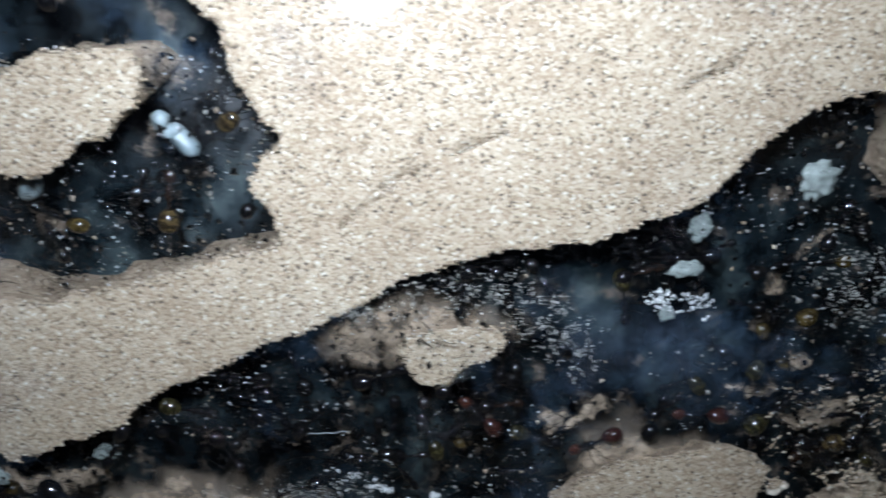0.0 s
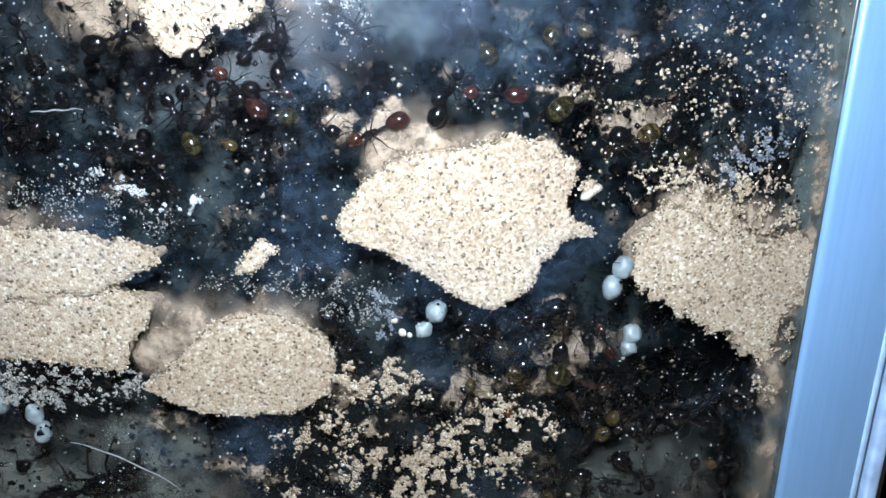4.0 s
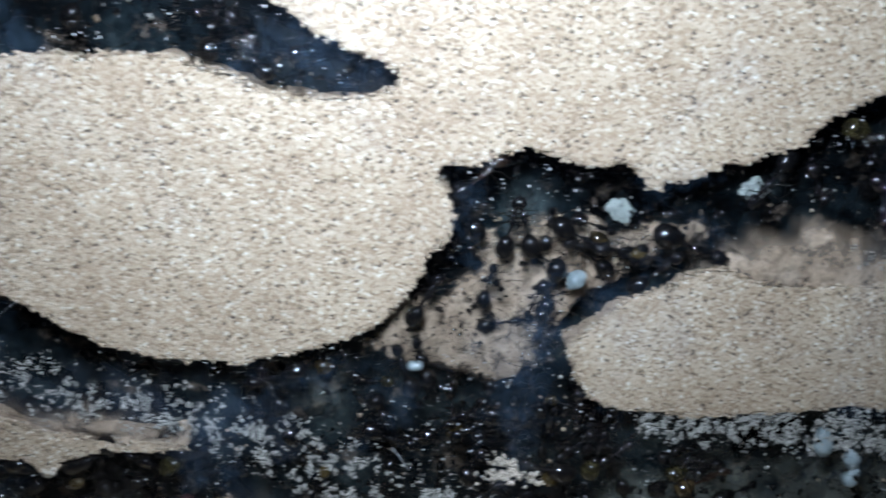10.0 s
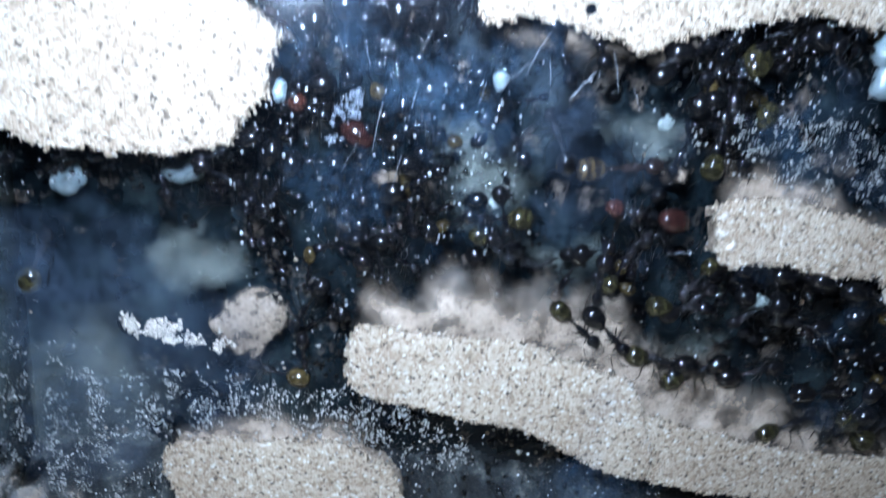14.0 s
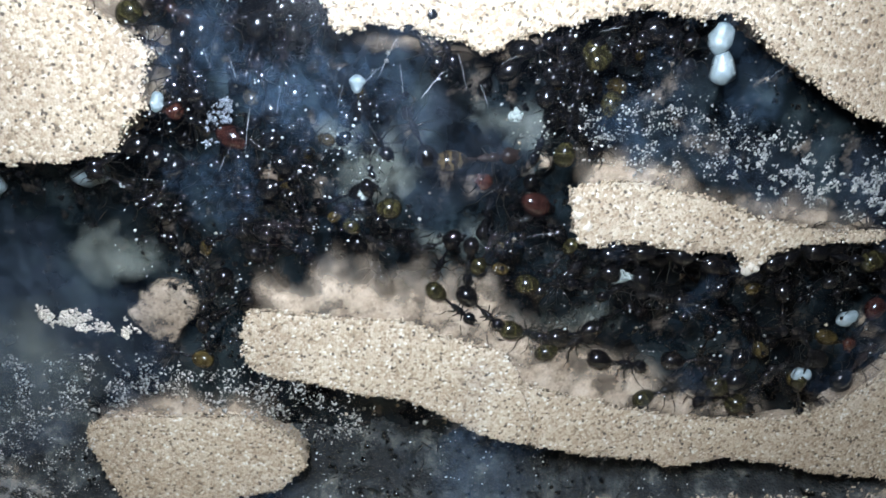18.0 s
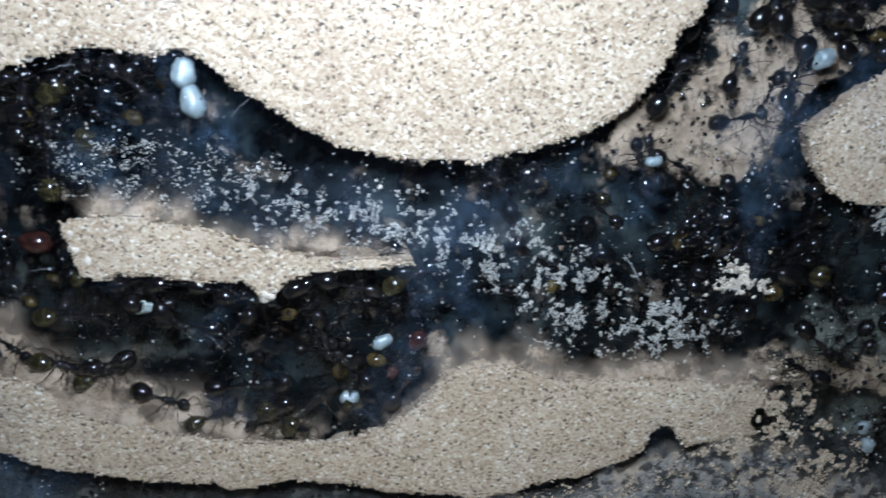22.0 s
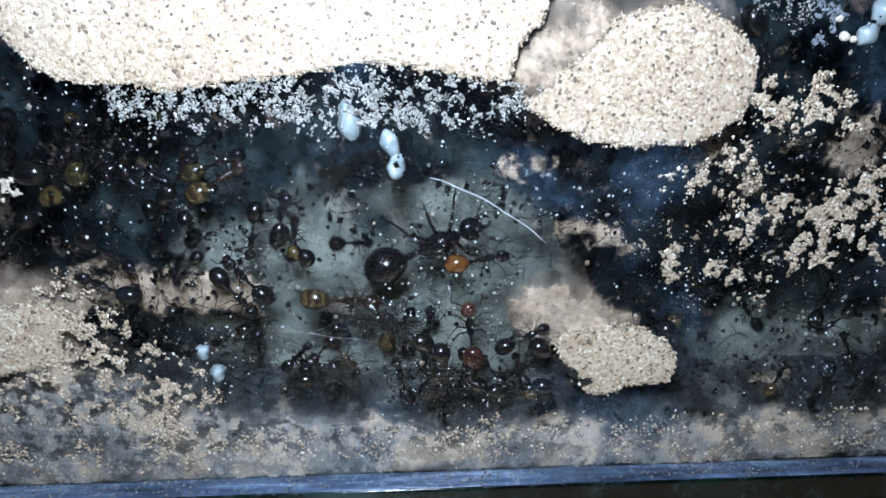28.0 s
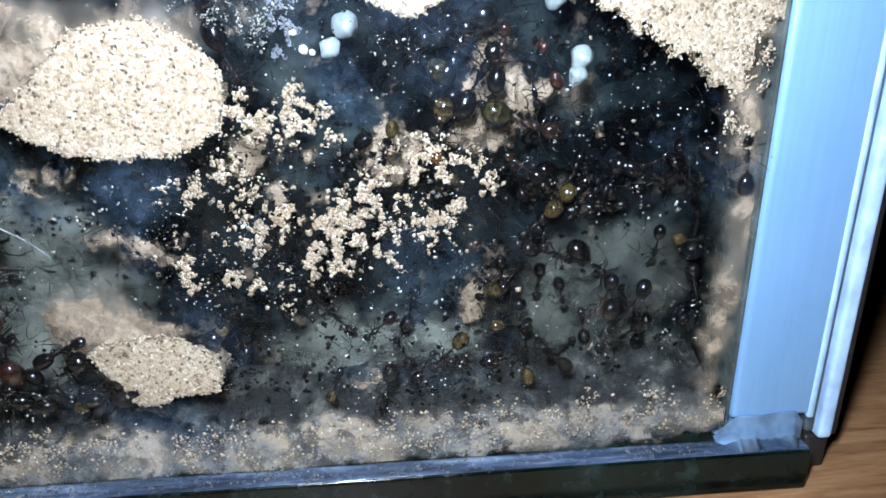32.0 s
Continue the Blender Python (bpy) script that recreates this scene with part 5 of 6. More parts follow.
strewn("sand_specks", "grains on the humped roof of the slab", [(36, 49.5), (47, 51.5), (55, 52.6), (60, 47.6), (57.4, 46), (48, 48)], 600, 0.085, 70, 0.45, FLECK)


def dust(count, seed):
    """Fine dust and dew over the open glass; the pale specks also paint ants' glints."""
    rng = np.random.RandomState(seed)
    p = np.stack([-99 + 213 * rng.rand(count), 0.5 + 92 * rng.rand(count)], 1)
    free = open_room(p[:, 0], p[:, 1], -0.55)
    p = p[(free > 0.1) & (grainy(p[:, 0], p[:, 1], 6.0, 9) + 0.35 * rng.randn(count) > 0.05)]
    sizes = 0.035 + 0.075 * rng.rand(len(p)) ** 3
    places = np.stack([p[:, 0], 0.05 + 0 * sizes, p[:, 1]], 1)
    tagged(new("glass_specks", grains_mesh("glass_specks", places, sizes, rng, SPECK, 0.5)), "fine pale dust and painted glints on the inner face of the glass", "dust", kind="stuff")


dust(19000, 71)


def debris(count, seed):
    """Shiny black grains added in the dark galleries to give glints."""
    rng = np.random.RandomState(seed)
    p = np.stack([-99 + 213 * rng.rand(count), 0.5 + 92 * rng.rand(count)], 1)
    free = open_room(p[:, 0], p[:, 1], -0.55)
    bare = (p[:, 0] > 93) & (p[:, 1] < 29) & (rng.rand(count) < 0.7)
    p = p[~bare & (free > 0.3) & (grainy(p[:, 0], p[:, 1], 4.0, 19) + 0.4 * rng.randn(count) > 0.0)]
    sizes = 0.05 + 0.25 * rng.rand(len(p)) ** 2
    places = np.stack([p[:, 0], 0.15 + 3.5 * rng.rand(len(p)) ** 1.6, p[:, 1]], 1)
    tagged(new("glint_grains", grains_mesh("glint_grains", places, sizes, rng, GLINTBLACK, 0.9)), "shiny black grains added in the galleries to give glints", "debris", kind="stuff")


debris(46000, 72)


def deep_crumbs(count, seed):
    """Bits of sand and mud stuck all over the rear pane and heaped behind."""
    rng = np.random.RandomState(seed)
    p = np.stack([-99 + 213 * rng.rand(count), 0.5 + 92 * rng.rand(count)], 1)
    lumpy = grainy(p[:, 0], p[:, 1], 1.6, 33) + 0.9 * grainy(p[:, 0], p[:, 1], 5.0, 34) + 0.35 * rng.randn(count)
    p = p[(open_room(p[:, 0], p[:, 1], -0.55) > -1.0) & (lumpy > 0.35)]
    sizes = 0.07 + 0.22 * rng.rand(len(p)) ** 3
    deep = DEEP - 0.08 - 2.5 * rng.rand(len(p)) ** 4
    for name, label, material, some in (("sand_bits", "tan bits of sand stuck deep inside the galleries", GRAIN, slice(0, None, 2)), ("mud_bits", "grey bits of dried mud stuck deep inside the galleries", FLECK, slice(1, None, 2))):
        places = np.stack([p[:, 0], deep, p[:, 1]], 1)[some]
        tagged(new(name, grains_mesh(name, places, sizes[some], rng, material, 0.6)), label, "grains", kind="stuff")


deep_crumbs(15000, 74)


# ---- brood, fibres and crumbs of white ----
def egg(at, radii, tilt, parent, name="body"):
    bm = bmesh.new()
    bmesh.ops.create_uvsphere(bm, u_segments=16, v_segments=10, radius=1)
    for v in bm.verts:
        c = v.co
        bend = 0.88 + 0.10 * math.sin(4.5 * c.z + tilt) + 0.30 * noise.noise(c * 1.8 + Vector(at)) + 0.10 * noise.noise(c * 5 + Vector(at))
        v.co = Vector((c.x * radii[0] * bend, c.y * radii[0] * bend, c.z * radii[1] + 0.18 * radii[0] * c.x * c.x))
    bmesh.ops.rotate(bm, verts=bm.verts, cent=(0, 0, 0), matrix=Matrix.Rotation(radians(tilt), 3, "Y"))
    bmesh.ops.scale(bm, vec=(U, U, U), verts=bm.verts)
    bmesh.ops.translate(bm, vec=V(*at), verts=bm.verts)
    return part(name, bm, BROOD, parent)


def brood(eggs, label="bluish-white ant pupae stuck to the glass", depth=0.0):
    """A cluster of pupae or larvae: (x, z, thickness, length, tilt) of each."""
    heap = tagged(new("ant_brood"), label, "brood", "brood in the galleries")
    for n, (x, z, thick, long, tilt) in enumerate(eggs):
        egg((x, depth + thick - 0.05, z), (thick, long), tilt, heap, "pupa")


brood([(-34.2, 44.6, 1.0, 1.25, 10), (-33.7, 42.5, 1.05, 1.4, 170)], "two plump white pupae hanging below the sand roof")
brood([(97.2, 42.2, 1.0, 1.15, 30), (96.3, 40.3, 1.0, 1.2, 20)], "two plump white pupae beside a sand heap")
brood([(80.3, 38.4, 1.05, 1.1, 40), (79.1, 36.8, 0.8, 0.9, 40)], "plump white pupa below a sand island")
brood([(98.5, 35.6, 0.95, 1.05, 20), (98.2, 34.3, 0.8, 0.85, 20)], "round white larva beside the blue frame")
brood([(40.6, 31.3, 0.9, 1.6, 170), (43.6, 29.6, 0.75, 1.1, 160), (44.0, 27.7, 0.8, 1.1, 10)], "three pale larvae hanging in a row")
brood([(39.4, 85.7, 0.75, 0.9, 0), (41, 84, 1.0, 1.4, -40), (40.2, 84.9, 0.7, 0.9, 60)], "pale blue larvae in the upper chamber")
brood([(-66.3, 56, 1.5, 2.2, 80), (-64.5, 53, 1.0, 1.5, 60)], "white larvae at the mouth of a gallery")
brood([(-61.9, 40.4, 0.62, 0.7, 0)], "small round white larva")
brood([(-93.9, 30.2, 1.2, 1.4, 60)], "white pupae below a sand block", 5.0)
brood([(-85.2, 31.6, 1.2, 1.7, 80)], "milky larva below a sand block", 5.0)
brood([(-22.3, 16.1, 0.7, 0.9, 80)], "white larva above the ledge")
brood([(27, 12, 0.65, 0.75, 0), (28, 9.9, 0.7, 0.8, 0)], "two white larvae near the tank floor")
brood([(3.2, 38.0, 0.55, 0.7, 80)], "small white larva in a dark gallery")
brood([(-19.3, 21.7, 0.7, 1.0, 60)], "white larva under the small island")
brood([(24.9, 79.1, 1.1, 1.4, 40)], "milky larva in the upper chamber", 5.0)
brood([(16.1, 46.3, 0.8, 1.0, 40)], "small pale larva at the shaft")
brood([(-77, 38.6, 0.55, 0.8, 10)], "small cream pupa beside a sand block")
brood([(-31.7, 61.3, 0.8, 1.1, 40), (-42.6, 59.4, 0.8, 1.2, 70)], "pale larvae in the upper gallery")


def flake(x, z, wide, high, tilt, label, depth=0.1):
    """A thin ragged scrap of husk or dried skin."""
    bm = bmesh.new()
    bmesh.ops.create_icosphere(bm, subdivisions=4, radius=1)
    for v in bm.verts:
        c = v.co.copy()
        c *= 1 + 0.55 * noise.noise(c * 1.5 + Vector((x, z, 0))) + 0.3 * noise.noise(c * 4 + Vector((z, x, 3)))
        v.co = Vector((c.x * wide, c.y * 0.22 * min(wide, high) + 0.12 * noise.noise(c * 3), c.z * high))
    bmesh.ops.rotate(bm, verts=bm.verts, cent=(0, 0, 0), matrix=Matrix.Rotation(radians(tilt), 3, "Y"))
    bmesh.ops.scale(bm, vec=(U, U, U), verts=bm.verts)
    bmesh.ops.translate(bm, vec=V(x, depth + 0.3, z), verts=bm.verts)
    tagged(part("husk_flake", bm, HUSK, None), label, "flake")


HUSK = plain("pale_husk", (0.19, 0.215, 0.20), 0.55, 0.0, 0.3, 0.6)
for x, z, wide, high, tilt, depth in [(92.2, 80.2, 1.35, 1.5, 20, 0.1), (82.2, 72.6, 1.2, 0.75, -10, 0.1), (84.2, 75.4, 0.9, 1.2, 10, 3.0), (80.9, 68.4, 0.6, 0.7, 0, 0.1), (29.4, 54.5, 1.0, 0.8, 0, 0.6),
                                      (18.9, 52.5, 1.0, 0.85, 30, 0.3), (-61.3, 32.0, 0.42, 0.6, 20, 0.3), (-49.6, 38.4, 0.5, 0.5, 0, 0.3), (-39.6, 24.9, 0.9, 0.5, -10, 0.8)]:
    flake(x, z, wide, high, tilt, "ragged pale flake of husk on the glass" if depth < 1 else "ragged pale flake of husk in a gallery", depth)


def tube(points, radii, sides=5):
    """A tapered tube through points (metres)."""
    bm = bmesh.new()
    rings = []
    for n, p in enumerate(points):
        p = Vector(p)
        ahead = (Vector(points[min(n + 1, len(points) - 1)]) - Vector(points[max(n - 1, 0)])).normalized()
        side = ahead.cross(Vector((0.31, 0.2, 0.93))).normalized()
        up = ahead.cross(side)
        rings.append([bm.verts.new(p + radii[n] * (math.cos(k * 2 * math.pi / sides) * side + math.sin(k * 2 * math.pi / sides) * up)) for k in range(sides)])
    for a, b in zip(rings, rings[1:]):
        for k in range(sides):
            bm.faces.new((a[k], a[(k + 1) % sides], b[(k + 1) % sides], b[k]))
    bm.faces.new(rings[0][::-1]), bm.faces.new(rings[-1])
    return bm


def fibre(a, b, bow, thick, label):
    pts, n = [], 14
    for k in range(n + 1):
        f = k / n
        x, z = a[0] + (b[0] - a[0]) * f, a[1] + (b[1] - a[1]) * f
        pts.append(V(x, 0.1 + 0.05 * math.sin(9 * f), z + bow * 4 * f * (1 - f) + 0.06 * math.sin(17 * f)))
    bm = tube(pts, [thick * U * (0.35 + 0.65 * math.sin(math.pi * (0.1 + 0.8 * k / n))) for k in range(n + 1)])
    ob = part("fibre", bm, THREAD, None)
    tagged(ob, label, "fibre")


fibre((46.6, 26.9), (55.8, 21.3), 0.7, 0.065, "curved white hair stuck to the glass")
fibre((48.6, 56.8), (52.6, 57.0), 0.02, 0.06, "short straight white hair on the glass")
fibre((32.9, 14.5), (41.6, 12.8), -0.1, 0.014, "fine white thread above the tank floor")
fibre((-70.5, 35.0), (-69.9, 38.5), 0.3, 0.018, "thin pale thread hanging in a gallery")
fibre((-60.2, 41.0), (-58.8, 43.9), 0.3, 0.022, "thin pale rootlet below the sand")
fibre((-53.6, 40.2), (-54.4, 43.0), 0.3, 0.022, "thin pale rootlet below the sand")
fibre((-57.0, 39.5), (-55.3, 41.6), 0.1, 0.04, "short pale hair in a gallery")
fibre((1.4, 30.0), (3.0, 27.6), 0.2, 0.05, "short pale hair in a dark gallery")

for a, b, thick in [
    ((-62.3, 39.4), (-60.0, 41.8), 0.030),
    ((-58.7, 42.1), (-58.4, 39.9), 0.030),
    ((-52.6, 40.7), (-51.9, 39.1), 0.030),
    ((-68.4, 35.1), (-69.0, 32.1), 0.020),
    ((-67.5, 40.2), (-68.1, 37.3), 0.020),
    ((-72.6, 33.4), (-71.5, 35.5), 0.020),
    ((-30.6, 41.5), (-29.0, 42.9), 0.030),
    ((-48.1, 28.6), (-45.9, 29.0), 0.030),
    ((-34.2, 22.7), (-33.1, 21.4), 0.025),
    ((-62.9, 40.3), (-63.3, 38.7), 0.025),
    ((-51.0, 42.2), (-49.8, 42.8), 0.025),
    ((-43.9, 44.7), (-41.8, 45.2), 0.025),
    ((-71.4, 42.3), (-70.9, 40.7), 0.025),
    ((-73.2, 42.7), (-72.7, 41.3), 0.020),
]:
    fibre(a, b, 0.12, 0.6 * thick, "fine pale hair caught under the sand roof")


def pale_lumps(name, label, lumps, seed):
    """A string of small crusty lumps: (x, z, size) of each."""
    thing = tagged(new(name), label, "crumb")
    for k, (x, z, r) in enumerate(lumps):
        bm = bmesh.new()
        bmesh.ops.create_icosphere(bm, subdivisions=3, radius=r * U)
        for v in bm.verts:
            v.co *= 1 + 0.55 * noise.noise(v.co / U * 1.6 + Vector((x, z, seed))) + 0.15 * noise.noise(v.co / U * 5 + Vector((z, x, seed)))
        bmesh.ops.translate(bm, vec=V(x, r * 0.8, z), verts=bm.verts)
        part("lump", bm, PALE, thing)


strewn("white_crumbs", "string of crusty white crumbs on the glass", [(8.2, 26.6), (10, 27.8), (11, 29), (12.2, 28.9), (13.5, 27.6), (14.6, 26.9), (14.2, 26.1), (12.4, 27), (10.6, 26.9), (9, 25.9)], 520, 0.17, 81, 0.5, PALE)
pale_lumps("white_crumb", "cream lump at the tip of a sand island", [(-28.9, 26.4, 0.75), (-28.3, 26.9, 0.5)], 2)
strewn("white_crumbs", "string of crusty cream crumbs on the glass", [(-88, 21.6), (-85.5, 21.5), (-84, 20.9), (-81, 20.6), (-80.4, 19.4), (-84.4, 19.6), (-88, 20.7)], 500, 0.15, 82, 0.5, PALE)
pale_lumps("white_crumb", "white lump on the end of a sand island", [(-44.2, 31.9, 0.6), (-43.9, 30.6, 0.55), (-43.2, 29.6, 0.6)], 4)
pale_lumps("white_crumb", "small tan crumb in a gallery", [(76.5, 38.0, 0.28), (77.2, 36.8, 0.34), (77.8, 36.6, 0.24)], 5)
pale_lumps("white_crumb", "crumb broken from a sand island", [(93.4, 49.2, 0.6), (94, 49.7, 0.5)], 6)


# ---- ants ----
def ball(centre, radii, bend=0.0, segments=16, tilt=0.0):
    bm = bmesh.new()
    bmesh.ops.create_uvsphere(bm, u_segments=segments, v_segments=max(8, segments - 4), radius=1)
    bmesh.ops.rotate(bm, verts=bm.verts, cent=(0, 0, 0), matrix=Matrix.Rotation(radians(90), 3, "Y"))
    for v in bm.verts:
        taper = 1 - bend * v.co.x
        v.co = Vector((v.co.x * radii[0], v.co.y * radii[1] * taper, v.co.z * radii[2] * taper))
    bmesh.ops.rotate(bm, verts=bm.verts, cent=(0, 0, 0), matrix=Matrix.Rotation(radians(tilt), 3, "Y"))
    bmesh.ops.translate(bm, vec=centre, verts=bm.verts)
    return bm


def joined(*some):
    out = bmesh.new()
    for bm in some:
        me = bpy.data.meshes.new("piece")
        bm.to_mesh(me)
        out.from_mesh(me)
        bpy.data.meshes.remove(me)
        bm.free()
    return out


ANT_KINDS = {"a": (AMBER, BROWN, BROWN, "worker ant with a ringed amber abdomen"), "o": (OLIVE, BLACK, BLACK, "worker ant with a ringed olive abdomen"),
             "r": (REDG, BLACK, RED, "worker ant with a reddish brown abdomen"), "d": (DARKG, BLACK, BLACK, "glossy black worker ant"),
             "D": (OLIVE, BROWN, BROWN, "large dark brown worker ant"), "b": (DARKG, BROWN, BROWN, "dark brown worker ant"),
             "h": (AMBER, BLACK, ORANGE, "worker ant with an orange head"), "g": (ORANGE, BLACK, BLACK, "worker ant with an orange-brown abdomen")}
SIZES = {"s": 0.62, "m": 0.82, "L": 1.02}


def ant(kind, size, seed):
    """An ant in its own space: head along +x, back along +z, feet at z about -1.1 times its size. Returns the thing."""
    rng = random.Random(seed)
    hind, trunk, skull, label = ANT_KINDS[kind]
    s = SIZES[size] * U
    thing = tagged(new("ant"), label, "ant", "ants in the galleries")
    fat = rng.uniform(0.9, 1.12)
    part("abdomen", ball((-2.75 * s, 0, 0.05 * s), (1.3 * s, 0.98 * s * fat, 0.92 * s * fat), 0.12, 20, rng.uniform(-12, 18)), hind, thing)
    part("waist", joined(ball((-1.32 * s, 0, -0.02 * s), (0.22 * s, 0.19 * s, 0.28 * s), 0, 10), ball((-0.88 * s, 0, -0.05 * s), (0.26 * s, 0.16 * s, 0.24 * s), 0, 10), ball((-0.55 * s, 0, -0.05 * s), (0.3 * s, 0.13 * s, 0.14 * s), 0, 8)), trunk, thing)
    part("thorax", joined(ball((-0.15 * s, 0, 0.02 * s), (0.55 * s, 0.34 * s, 0.36 * s), -0.1, 14), ball((0.5 * s, 0, 0.1 * s), (0.5 * s, 0.42 * s, 0.42 * s), 0, 14),
                          ball((0.92 * s, 0, 0.08 * s), (0.34 * s, 0.28 * s, 0.27 * s), 0.2, 12)), trunk, thing)
    nod = rng.uniform(-15, 25)
    jaws = [tube([(2.1 * s, y * s, -0.2 * s), (2.5 * s, y * 1.15 * s, -0.25 * s), (2.72 * s, y * 0.3 * s, -0.28 * s)], [0.13 * s, 0.1 * s, 0.03 * s]) for y in (-0.28, 0.28)]
    head = part("head", joined(ball((1.85 * s, 0, 0.0), (0.72 * s, 0.68 * s, 0.5 * s), 0.14, 18, nod), *jaws), skull, thing)
    for side in (-1, 1):
        eye = ball((1.75 * s, side * 0.5 * s, 0.22 * s), (0.13 * s, 0.09 * s, 0.11 * s), 0, 8)
        ob = part("eye", eye, BLACK, head)
        spread = rng.uniform(0.5, 1.0)
        pts = [(2.05 * s, side * 0.22 * s, 0.15 * s), (2.35 * s, side * (0.5 + 0.5 * spread) * s, 0.45 * s), (2.5 * s, side * (0.75 + 0.6 * spread) * s, 0.35 * s),
               (3.0 * s, side * (0.7 + 0.7 * spread) * s, 0.1 * s), (3.4 * s, side * (0.55 + 0.7 * spread) * s, -0.1 * s)]
        part("antenna", tube(pts, [0.05 * s, 0.045 * s, 0.045 * s, 0.055 * s, 0.03 * s]), LEGM, thing)
        for root, sweep in ((0.85, 0.9), (0.45, -0.1), (0.1, -0.95)):
            w = sweep + rng.uniform(-0.35, 0.35)
            reach = rng.uniform(1.05, 1.4)
            knee = (root + 0.5 * w, side * 0.85 * reach, 0.34)
            shin = (root + 0.95 * w, side * 1.4 * reach, -0.62)
            foot = (root + 1.6 * w, side * 1.75 * reach, -1.1)
            pts = [(root, side * 0.2, -0.12), (root + 0.12 * w, side * 0.4, -0.2), knee, tuple((p + 3 * q) / 4 for p, q in zip(shin, knee)), shin, foot]
            part("leg", tube([tuple(c * s for c in p) for p in pts], [0.09 * s, 0.075 * s, 0.06 * s, 0.055 * s, 0.04 * s, 0.02 * s]), LEGM, thing)
    return thing


MADE, ANTS = {}, []


def ant_pose(x, z, heading, size, rear, roll=0.0):
    """Where an ant stands whose abdomen lies at x, z of the plan: its feet on the front glass, or on the rear pane."""
    s = SIZES[size]
    a = radians(heading)
    ahead = Vector((math.cos(a), 0, math.sin(a)))
    back = Vector((0, -1, 0)) if rear else Vector((0, 1, 0))
    m = Matrix((ahead, back.cross(ahead), back)).transposed().to_4x4()
    y = DEEP - 1.12 * s if rear else 1.12 * s - 0.25
    return Matrix.Translation(V(x + 2.75 * s * ahead.x, y, z + 2.75 * s * ahead.z)) @ m @ pose(0, 0, 0, roll, 0, 0)


def put_ant(x, z, heading, code):
    kind, size, rear = code[0], code[1], code.endswith("r")
    n = len(ANTS)
    key = (kind, size, n % 3)
    m = ant_pose(x, z, heading, size, rear, ((n * 37) % 31) - 15)
    if key in MADE:
        ob = copy_thing(MADE[key], m)
    else:
        ob = MADE[key] = ant(kind, size, n)
        ob.matrix_basis = m
    ANTS.append((ob, x, z, heading, size, rear, ((n * 37) % 31) - 15))


ANTS_WEST = [
    (-94.7, 24, 70, 'om'), (-79, 35.2, -153, 'dm'), (-78.5, 47.8, 102, 'bL'), (-78.5, 45, -135, 'om'), (-78, 46, -8, 'bL'), (-77.6, 34.3, -112, 'dm'), (-76.2, 33.5, -120, 'dm'),
    (-75.1, 49.5, -105, 'dm'), (-74.8, 42, -66, 'dm'), (-74.8, 43.4, -105, 'dm'), (-74.2, 39.3, -157, 'dm'), (-73.5, 51.6, -43, 'dm'), (-72.6, 44.2, -82, 'dL'), (-71.6, 36, 156, 'rL'),
    (-70.2, 46.7, 41, 'dm'), (-69.9, 47.1, -115, 'dm'), (-69.5, 49.4, -140, 'bL'), (-69.2, 44.4, -106, 'dm'), (-69, 32, 27, 'dm'), (-68.3, 52.2, 28, 'om'), (-68.1, 36, 34, 'ds'),
    (-67.5, 45.6, 26, 'dm'), (-66.7, 39.4, -146, 'dm'), (-66.6, 46.1, -33, 'dm'), (-63.3, 49.3, -152, 'dm'), (-62.4, 29.1, -33, 'os'), (-61.6, 38.3, -58, 'dm'),
]
ANTS_MIDWEST = [
    (-59.4, 30.6, -179, 'om'), (-59.3, 44.3, -77, 'dm'), (-56.4, 45.6, -63, 'dm'), (-56.4, 34.9, 116, 'dm'), (-54.5, 34.6, 7, 'aL'), (-54.4, 24.4, -26, 'om'), (-52.7, 23.1, -43, 'dm'),
    (-50.4, 41.7, 38, 'dm'), (-49.4, 43.3, 16, 'dm'), (-48.2, 30.7, 171, 'rL'), (-47.7, 24.3, 1, 'om'), (-45.5, 18, 24, 'om'), (-45.5, 35.4, 85, 'om'), (-44.4, 43.6, 47, 'om'),
    (-44.4, 27.8, -124, 'os'), (-43.9, 43.4, -152, 'om'), (-42.2, 39.4, -105, 'om'), (-41.5, 27.6, 16, 'ds'), (-39.4, 45, -40, 'dm'), (-38.1, 27.3, 1, 'dm'),
    (-36.4, 13.6, 25, 'om'), (-40.4, 17.9, 2, 'dm'), (-48.8, 20, -12, 'om'), (-44.6, 19.4, 170, 'dm'), (-29.7, 14.8, -35, 'om'), (-40.8, 20.6, 200, 'dm'), (-34.7, 27.1, -13, 'dm'), (-34.2, 17.3, 4, 'dm'), (-34, 23.1, 172, 'dm'), (-31.7, 26.6, -13, 'dm'), (-28.2, 15.4, -146, 'dm'),
]
